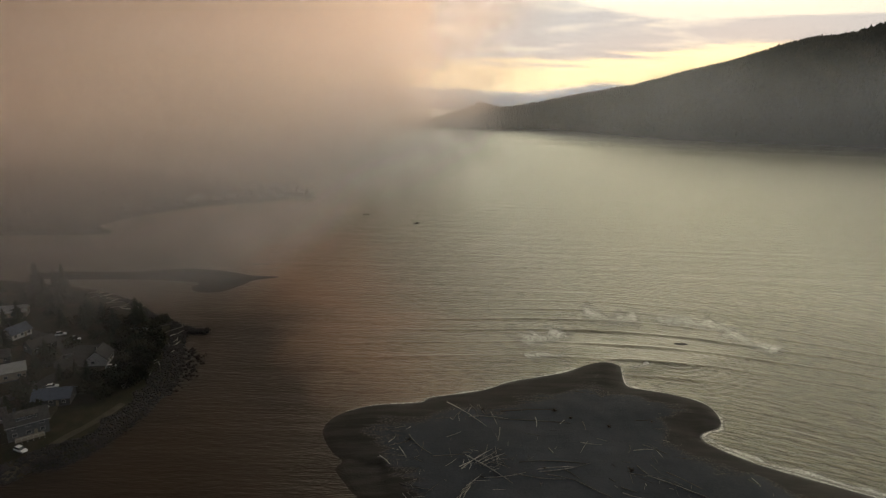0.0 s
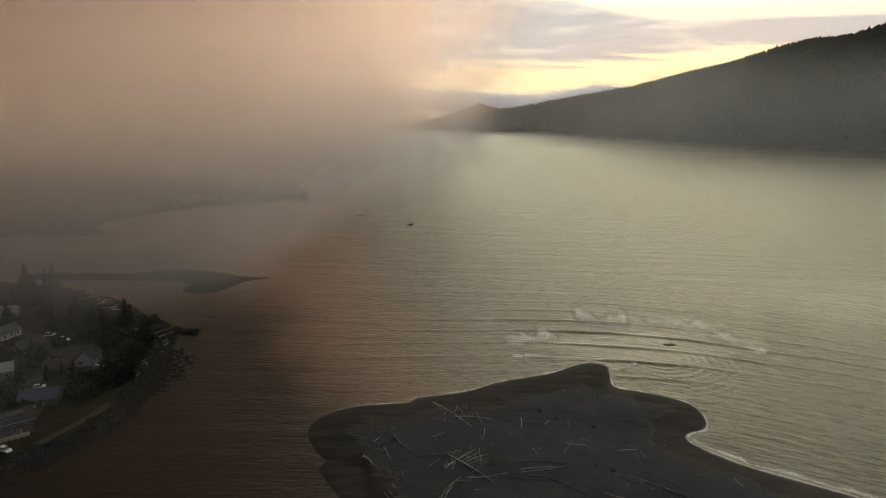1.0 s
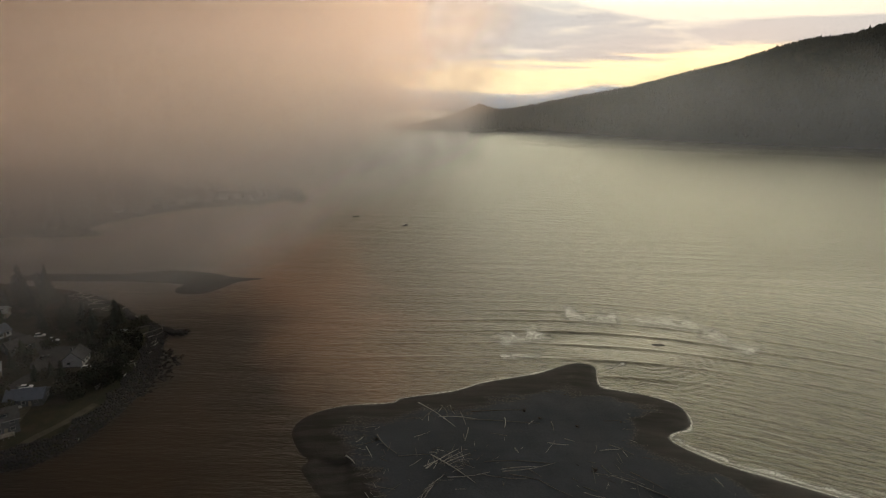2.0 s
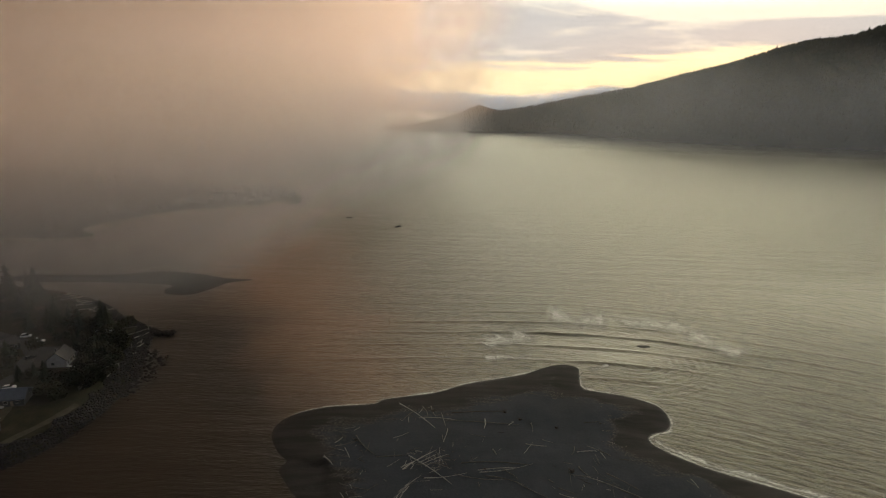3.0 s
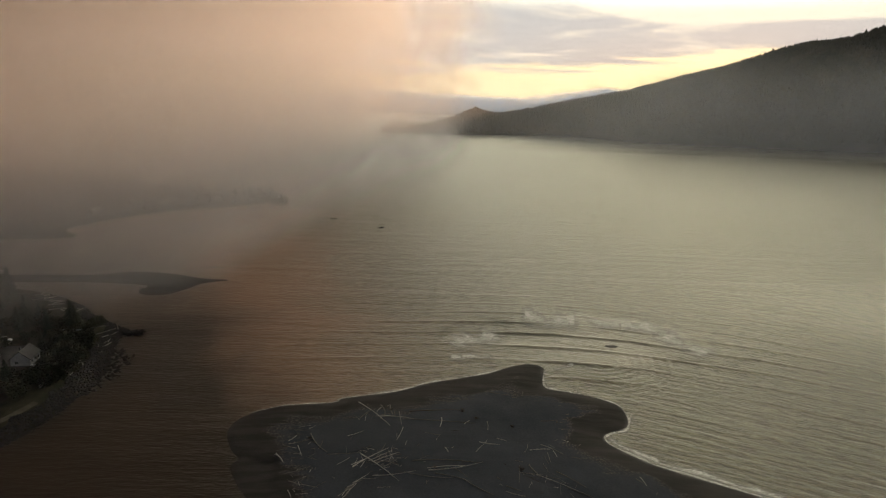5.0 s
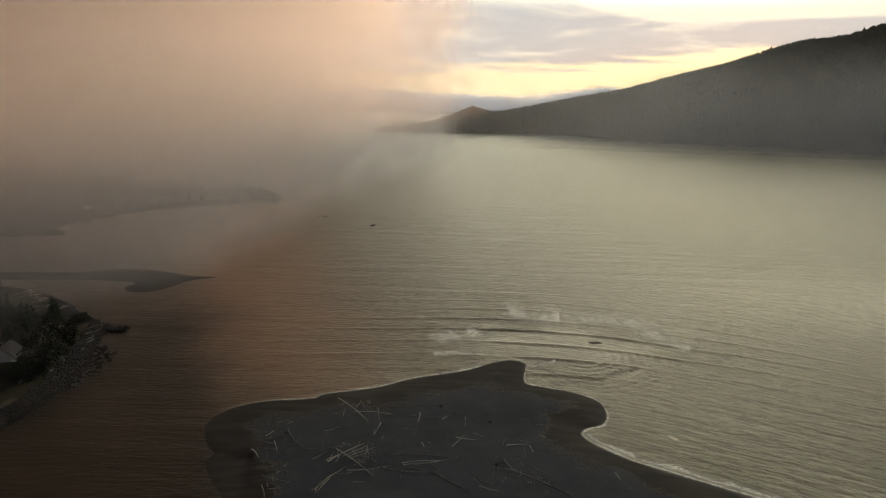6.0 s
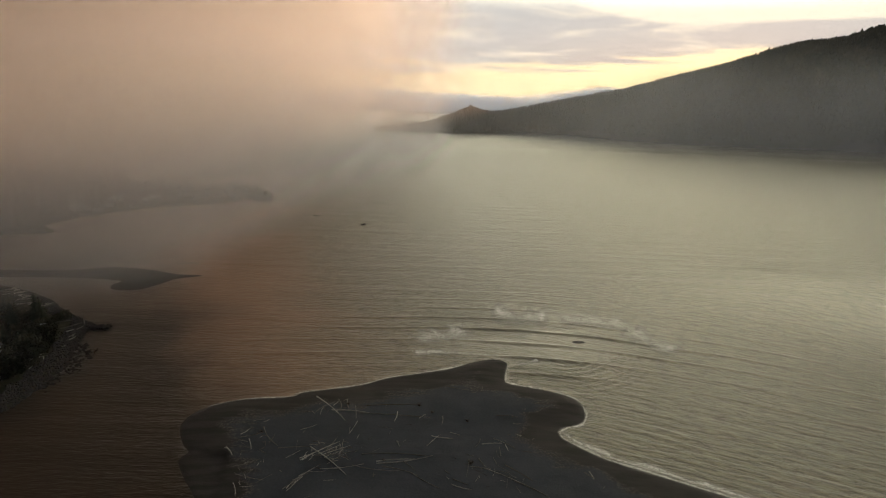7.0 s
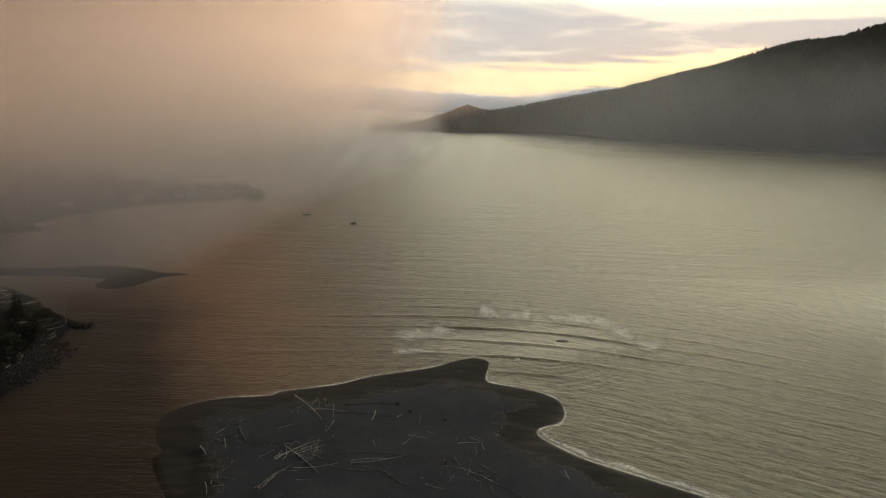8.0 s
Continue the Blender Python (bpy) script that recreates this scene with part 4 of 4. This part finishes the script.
def plant(ob, x, y, size, turn, height=village_height):
    c = copy_thing(ob, pose(x, y, float(height(x, y)) - 0.1, 0, 0, turn))
    c.scale = (size, size, size * (0.9 + 0.02 * (turn % 11)))
    return c


TREES = [conifer(14, 1), conifer(11, 2), conifer(16, 3)]
SHRUBS = [shrub(4, 4), shrub(3.2, 5)]
for k, ob in enumerate(TREES):
    x, y = ((-135.5, 262.5), (-158.5, 270.5), (-139, 264))[k]
    ob.matrix_basis = pose(x, y, float(village_height(x, y)) - 0.1, 0, 0, 40 * k)
for k, ob in enumerate(SHRUBS):
    x, y = ((-124, 229), (-121, 222))[k]
    ob.matrix_basis = pose(x, y, float(village_height(x, y)) - 0.1, 0, 0, 70 * k)
rng = random.Random(21)
HOUSE_SPOTS = [(-133.5, 176.5, 11), (-136.5, 196, 11), (-137, 228, 9), (-165, 212, 11), (-133.5, 254.5, 7), (-168, 238, 9), (-203, 274, 10), (-186, 250, 9), (-176, 224, 8), (-150, 262, 6), (-190, 222, 9), (-215, 250, 9), (-148, 181, 8)]


def free_spot(x, y, gap=3.0):
    if any(math.hypot(x - a, y - b) < r * 0.75 + gap * 0.4 for a, b, r in HOUSE_SPOTS):
        return False
    roads = ((-160, 188), (-150, 203), (-147, 218), (-149, 226), (-150, 235), (-152, 244), (-164, 246), (-176, 252), (-190, 258), (-130, 165), (-158, 192))
    return all(math.hypot(x - a, y - b) > 4.5 for a, b in roads)


for x, y, s in ((-131, 208, 0.75), (-133, 212, 0.6), (-129, 205, 0.55), (-141, 217, 0.6), (-144, 212, 0.5), (-146, 257, 0.8), (-152, 266, 0.9), (-163, 262, 0.9), (-166, 272, 1.0), (-142, 246, 0.5), (-173, 262, 0.8), (-176, 230, 0.7), (-158, 226, 0.7),
                (-160, 222, 0.5), (-141, 189, 0.5), (-150, 190, 0.6), (-182, 236, 0.9), (-193, 262, 0.9), (-186, 276, 1.1), (-197, 243, 0.8)):
    if free_spot(x, y, 1.0):
        plant(rng.choice(TREES), x, y, s, rng.uniform(0, 360))
for k in range(150):
    x, y = rng.uniform(-420, -185), rng.uniform(170, 345)
    if free_spot(x, y, 5) and float(inside_by(x, y, VILLAGE)) > 8:
        plant(rng.choice(TREES), x, y, rng.uniform(0.6, 1.25), rng.uniform(0, 360))
for k in range(130):
    if k < 75:
        x, y = rng.gauss(-121.5, 4.2), rng.uniform(196, 250)
    elif k < 100:
        x, y = rng.uniform(-150, -128), rng.uniform(238, 284)
    else:
        x, y = rng.uniform(-175, -124), rng.uniform(180, 275)
    if free_spot(x, y, 1.0) and float(inside_by(x, y, VILLAGE)) > 7.5:
        plant(rng.choice(SHRUBS), x, y, rng.uniform(0.7, 1.9), rng.uniform(0, 360))
for k in range(170):
    x, y = rng.uniform(-430, -150), rng.uniform(450, 720)
    if float(inside_by(x, y, POINT)) > 12 and (x < -215 or rng.random() < 0.55):
        tagged(plant(rng.choice(TREES), x, y, rng.uniform(0.7, 1.2), rng.uniform(0, 360), point_height), "dark spruce on the far foggy point", group="conifers on the far point")


# ---- houses ----
def window(ob, x, y, z, w, h, turn):
    """A window: a white frame with two panes and a sill, standing a little proud of the wall."""
    m = pose(x, y, z, 0, 0, turn)
    bm = block(w + 0.16, 0.10, 0.09, 0, 0, -0.09)
    for sx in (-1, 0, 1):
        bmesh.ops.create_cube(bm, size=1, matrix=Matrix.LocRotScale((sx * (w / 2 + (0.04 if sx else 0)), 0, h / 2), None, (0.08 if sx else 0.05, 0.10, h)))
    bmesh.ops.create_cube(bm, size=1, matrix=Matrix.LocRotScale((0, 0, h + 0.04), None, (w + 0.16, 0.10, 0.08)))
    f = part("window", bm, WHITE, ob, "white framed window", m)
    for sx in (-1, 1):
        part("pane", block(w / 2 - 0.03, 0.03, h, sx * w / 4, 0, 0), GLASS, f, "dark glass pane")
    return f


def gable(sx, sy, rise, over, thick):
    """A roof of two slopes with eaves and thickness; the ridge runs along x. Returns the two slopes and the gable walls."""
    slopes = []
    ln = math.hypot(sy / 2, rise)
    for s in (-1, 1):
        bm = bmesh.new()
        nx, nz = rise / ln, sy / 2 / ln
        ey, ez = s * (sy / 2 + over), -over * rise / (sy / 2)
        q = [(-sx / 2 - over, 0, rise), (sx / 2 + over, 0, rise), (sx / 2 + over, ey, ez), (-sx / 2 - over, ey, ez)]
        vs = [bm.verts.new(p) for p in q] + [bm.verts.new((p[0], p[1] + s * nx * thick, p[2] + nz * thick)) for p in q]
        for f in ((0, 1, 2, 3), (7, 6, 5, 4), (0, 4, 5, 1), (1, 5, 6, 2), (2, 6, 7, 3), (3, 7, 4, 0)):
            bm.faces.new([vs[i] for i in f])
        slopes.append(bm)
    walls = []
    for s in (-1, 1):
        bm = bmesh.new()
        q = [(s * sx / 2, -sy / 2, 0), (s * sx / 2, sy / 2, 0), (s * sx / 2, 0, rise)]
        a = [bm.verts.new(p) for p in q] + [bm.verts.new((p[0] - s * 0.2, p[1], p[2])) for p in q]
        for f in ((0, 1, 2), (5, 4, 3), (0, 3, 4, 1), (1, 4, 5, 2), (2, 5, 3, 0)):
            bm.faces.new([a[i] for i in f])
        walls.append(bm)
    return slopes, walls


def house(x, y, turn, sx, sy, h, rise, wall, roof, label, chimney=True, deck=False, dormer=False, height=village_height, simple=False):
    z = float(height(x, y))
    ob = new("house")
    ob.matrix_basis = pose(x, y, z - 0.25, 0, 0, turn)
    base = 0.5
    part("foundation", block(sx + 0.1, sy + 0.1, base, 0, 0, 0), GREYWALL, ob, "concrete foundation")
    for s in (-1, 1):
        part("wall", block(sx, 0.2, h, 0, s * (sy / 2 - 0.1), base), wall, ob)
        part("wall", block(0.2, sy - 0.4, h, s * (sx / 2 - 0.1), 0, base), wall, ob)
    slopes, ends = gable(sx, sy, rise, 0.5, 0.22)
    for bm in slopes:
        part("roof", bm, roof, ob, m=pose(0, 0, base + h))
    for bm in ends:
        part("gable_wall", bm, wall, ob, m=pose(0, 0, base + h))
    part("ridge_cap", block(sx + 1.0, 0.34, 0.08, 0, 0, base + h + rise + 0.16), roof, ob)
    if simple:
        window(ob, 0, -sy / 2 - 0.03, base + 0.9, 1.3, 1.1, 0)
        return tagged(ob, label, "house")
    for s in (-1, 1):
        for k in range(3):
            wx = -sx / 3 + k * sx / 3
            window(ob, wx, s * (sy / 2 + 0.03), base + 1.0, 1.2, 1.1, 0)
            if h > 4:
                window(ob, wx, s * (sy / 2 + 0.03), base + 3.6, 1.2, 1.1, 0)
        window(ob, s * (sx / 2 + 0.03), sy * 0.2, base + 1.0, 1.3, 1.1, 90)
    d = part("door", block(0.95, 0.08, 2.0, sx / 6, -sy / 2 - 0.04, base), TAN, ob, "plain tan door")
    part("handle", tube(0.03, 0.03, 0.12, pose(sx / 6 + 0.35, -sy / 2 - 0.12, base + 1.0, 0, 90, 0), 6), STEEL, d)
    if chimney:
        c = part("chimney", block(0.8, 0.7, rise + 1.2, -sx / 4, 0.5, base + h, 0.02), GREYWALL, ob, "grey block chimney")
        part("cap", block(0.95, 0.85, 0.1, -sx / 4, 0.5, base + h + rise + 1.2), SHINGLE, c)
    if deck:
        part("deck", block(sx * 0.7, 3.0, 0.18, 0, -sy / 2 - 1.6, base + 0.3), PLANKS, ob, "weathered plank deck")
        for k in range(6):
            part("post", block(0.1, 0.1, base + 1.4, -sx * 0.34 + k * sx * 0.136, -sy / 2 - 3.0, 0), WHITE, ob)
        part("rail", block(sx * 0.7, 0.1, 0.1, 0, -sy / 2 - 3.0, base + 1.4), WHITE, ob, "white deck rail")
        for s in (-1, 1):
            part("fascia", block(sx + 1.0, 0.06, 0.26, 0, s * (sy / 2 + 0.53), base + h - 0.5 * rise / (sy / 2) - 0.08), WHITE, ob, "white painted eave board")
    if dormer:
        part("dormer", block(sx * 0.55, 2.2, 1.5, 0, -sy / 4 - 0.3, base + h + 0.6), wall, ob, "long dormer with a row of windows")
        part("dormer_roof", block(sx * 0.6, 2.8, 0.16, 0, -sy / 4 - 0.3, base + h + 2.1), roof, ob)
        for k in range(4):
            window(ob, -sx * 0.2 + k * sx * 0.133, -sy / 4 - 1.43, base + h + 1.0, 0.9, 0.85, 0)
    return tagged(ob, label, "house")


house(-133.5, 176.5, 38, 11.5, 8.5, 5.0, 2.4, GREYWALL, SHINGLE, "large grey two-storey house with white trim and deck", deck=True, dormer=True)
house(-136.5, 196, 15, 12, 8, 2.8, 2.2, GREYWALL, BLUEROOF, "long low house with a blue metal roof")
house(-137, 228, 100, 8.5, 7.5, 3.2, 3.2, WHITE, SHINGLE, "white gabled house behind dark shrubs")
house(-165, 212, 35, 13, 9, 3.4, 1.8, TAN, PALEROOF, "broad shed-like building with a pale metal roof")
house(-133.5, 254.5, 12, 6.5, 4.5, 2.4, 1.0, TAN, PALEROOF, "small tan cabin with a pale roof by the point")
house(-168, 238, 60, 10, 7, 2.8, 2.2, GREYWALL, SHINGLE, "grey bungalow with a dark shingle roof")
house(-203, 274, 20, 11, 7, 2.8, 2.2, TAN, PALEROOF, "tan bungalow with a pale roof in the fog")
house(-186, 250, 70, 9, 7, 2.8, 2.4, WHITE, BLUEROOF, "white cottage with a blue roof by the road")
house(-176, 224, 30, 8, 6, 2.6, 2.0, GREYWALL, SHINGLE, "small grey cottage among spruces", chimney=False)
house(-190, 222, 10, 10, 7, 2.8, 2.2, TAN, SHINGLE, "tan house with a dark roof", chimney=False)
house(-215, 250, 50, 10, 7, 2.8, 2.2, WHITE, SHINGLE, "white house with a dark roof in the mist")
house(-148, 181, 40, 7, 5, 2.5, 1.6, GREYWALL, SHINGLE, "small dark-roofed garage beside the road", chimney=False)
COTTAGES = [((-205, 655, 20), GREYWALL, SHINGLE), ((-190, 650, 60), GREYWALL, SHINGLE), ((-178, 655, 5), GREYWALL, PALEROOF)]
rng = random.Random(31)
made = [house(x, y, a, 9, 7, 3, 2.2, w, r, "small cottage on the far point in fog", height=point_height, simple=True) for (x, y, a), w, r in COTTAGES]
for ob in made:
    tagged(ob, group="cottages on the far point")
taken = [(-205, 655), (-190, 650), (-178, 655)]
for k in range(400):
    x, y = rng.uniform(-300, -138), rng.uniform(520, 672)
    d = float(inside_by(x, y, POINT))
    if 7 < d < 30 and all(math.hypot(x - a, y - b) > 13 for a, b in taken) and len(taken) < 34:
        taken.append((x, y))
        copy_thing(rng.choice(made), pose(x, y, float(point_height(x, y)) - 0.25, 0, 0, rng.uniform(0, 180)))


# ---- vehicles ----
def car(x, y, turn, paint, label, tall=1.0, height=village_height, lift=0.22):
    ob = new("car")
    ob.matrix_basis = pose(x, y, float(height(x, y)) + lift, 0, 0, turn)

    def hull(profile, half, inset=0.0):
        bm = bmesh.new()
        loops = []
        for s, k in ((-1, 1.0), (1, 1.0)):
            loops.append([bm.verts.new((px, s * (half - inset * (pz - profile[0][1])), pz)) for px, pz in profile])
        n = len(profile)
        for i in range(n):
            bm.faces.new((loops[0][i], loops[0][(i + 1) % n], loops[1][(i + 1) % n], loops[1][i]))
        bm.faces.new(loops[0])
        bm.faces.new(loops[1])
        bmesh.ops.bevel(bm, geom=bm.edges[:], offset=0.05, segments=2, affect="EDGES")
        return bm
    part("body", hull([(-2.2, 0.32), (2.2, 0.32), (2.25, 0.62), (2.0, 0.85), (0.9, 0.98), (-2.15, 1.0), (-2.28, 0.7)], 0.88), paint, ob)
    part("cabin", hull([(-2.0, 0.98), (1.0, 0.96), (0.35, 1.48 * tall), (-1.75, 1.5 * tall)], 0.82, 0.18), GLASS, ob, "dark glass cabin")
    part("roof", block(1.9, 1.36, 0.06, -0.68, 0, 1.47 * tall, 0.02), paint, ob)
    for sx in (-1.35, 1.4):
        for sy in (-1, 1):
            w = part("wheel", tube(0.33, 0.33, 0.22, pose(sx, sy * 0.70, 0.33, -90 * sy, 0, 0), 14), RUBBER, ob)
            part("rim", tube(0.19, 0.17, 0.03, pose(sx, sy * 0.92, 0.33, -90 * sy, 0, 0), 10), STEEL, w)
    for sy in (-0.6, 0.6):
        part("headlight", block(0.06, 0.34, 0.14, 2.22, sy, 0.62), GLASS, ob)
        part("tail_light", block(0.05, 0.26, 0.2, -2.26, sy, 0.72), BARK, ob)
    return tagged(ob, label, "car")


car(-129, 165.8, -22, PAINT, "white estate car parked on grass beside the house", 1.1, lift=0.02)
car(-143, 205, 20, PAINT, "white car parked at the roadside")
car(-158.4, 247, 8, PAINT, "white van parked by the grey lot", 1.25)
car(-129.5, 222.5, 15, PAINT, "white car parked behind the shrubs", lift=0.02)
car(-168, 252.5, 25, PAINT, "white pickup parked beside the road", 1.15, lift=0.05)
car(-152, 231, 70, DARKPAINT, "dark car standing on the parking area")


# ---- boats ----
def boat(x, y, turn, size, label, z=-0.12, paint=WHITE, cabin=True):
    ob = new("boat")
    ob.matrix_basis = pose(x, y, z, 0, 0, turn)
    ob.scale = (size, size, size)
    bm = bmesh.new()
    rows = []
    for t, w, k in ((-1, 0.75, 0.05), (-0.5, 0.95, 0.0), (0.1, 1.0, 0.0), (0.6, 0.75, 0.1), (0.88, 0.35, 0.25), (1.0, 0.03, 0.45)):
        px = t * 2.6
        sheer = 0.75 + 0.18 * max(0, t)
        rows.append([bm.verts.new(p) for p in ((px, -w, sheer), (px, -w * 0.8, 0.25 + k), (px, 0, k), (px, w * 0.8, 0.25 + k), (px, w, sheer), (px, w * 0.86, sheer), (px, w * 0.7, 0.38 + k), (px, -w * 0.7, 0.38 + k), (px, -w * 0.86, sheer))])
    for a, b in zip(rows, rows[1:]):
        for j in range(9):
            k = (j + 1) % 9
            bm.faces.new((a[j], a[k], b[k], b[j]))
    bm.faces.new(rows[0])
    bm.faces.new(rows[-1][::-1])
    part("hull", bm, paint, ob)
    for px in (-1.4, 0.2):
        part("thwart", block(0.3, 1.5, 0.06, px, 0, 0.56), PLANKS, ob, "plank seat")
    m = part("outboard_motor", block(0.4, 0.34, 0.55, -2.75, 0, 0.75, 0.06), RUBBER, ob, "black outboard motor")
    part("leg", block(0.12, 0.1, 0.9, -2.75, 0, -0.1), STEEL, m)
    if cabin:
        part("cabin", block(1.3, 1.25, 1.1, 0.6, 0, 0.5, 0.06), GREYWALL, ob, "small grey wheelhouse")
        part("cabin_roof", block(1.5, 1.4, 0.08, 0.6, 0, 1.6), WHITE, ob)
        part("windscreen", block(0.04, 1.0, 0.45, 1.26, 0, 1.05), GLASS, ob)
    return tagged(ob, label, "boat")


boat(-12.1, 518.7, 35, 1.0, "small dark motorboat moored on the bay", paint=DARKPAINT)
boat(-60.5, 549.2, 10, 1.15, "low dark open skiff moored on the bay", paint=DARKPAINT, cabin=False)
boat(-138, 190.8, 10, 1.0, "white boat stored on grass beside the blue-roofed house", z=float(village_height(-138, 190.8)) - 0.02, cabin=False)

# a piling in the inlet, and the trunks on the village shore
post = new("piling")
post.matrix_basis = pose(-98.4, 240.2, -1.5, 3, 0, 0)
part("shaft", tube(0.26, 0.22, 4.0, n=9), OLDWOOD, post)
part("collar", tube(0.29, 0.29, 0.12, pose(0, 0, 3.4), 9), STEEL, post, "rusty iron collar")
tagged(post, "dark weathered wooden piling standing in the inlet", "piling")


def shore_log(x, y, z, length, turn, r, rise=0.0):
    LOG_COUNT[0] += 1
    ob = new("driftwood_log", log_mesh("driftwood_log", length, r, 0.01, False, LOG_COUNT[0], WOOD))
    ob.matrix_basis = pose(x, y, z, 0, -rise, turn)
    return tagged(ob, "bleached drift log lying on the village shore rocks", "driftwood log", group="driftwood on the village shore")


shore_log(-121.5, 272.5, 4.2, 8.5, 120, 0.24, 48)
shore_log(-121.5, 262, 3.7, 9, 42, 0.26, 6)
shore_log(-128, 266, 4.1, 8, 30, 0.3, 2)
rng = random.Random(43)
for k in range(34):
    x = rng.uniform(-186, -150)
    y = 290 + (-150 - x) * 0.72 + rng.uniform(-9, 1)
    if float(inside_by(x, y, VILLAGE)) > 1:
        shore_log(x, y, float(village_height(x, y)) + 0.4, rng.choice((3, 4, 6, 9)), rng.uniform(-20, 80), rng.uniform(0.16, 0.3), rng.uniform(-4, 4))
rng = random.Random(41)
for k in range(30):
    t = rng.random()
    y = 205 + 60 * t
    x = -111.5 - (5.0 if y > 240 else 0) * (y - 240) / 20 - rng.uniform(0, 6)
    shore_log(x, y, float(village_height(x, y)) + 0.55, rng.choice((2, 3, 4, 6, 7)), rng.uniform(40, 130), rng.uniform(0.12, 0.26), rng.uniform(-6, 6))
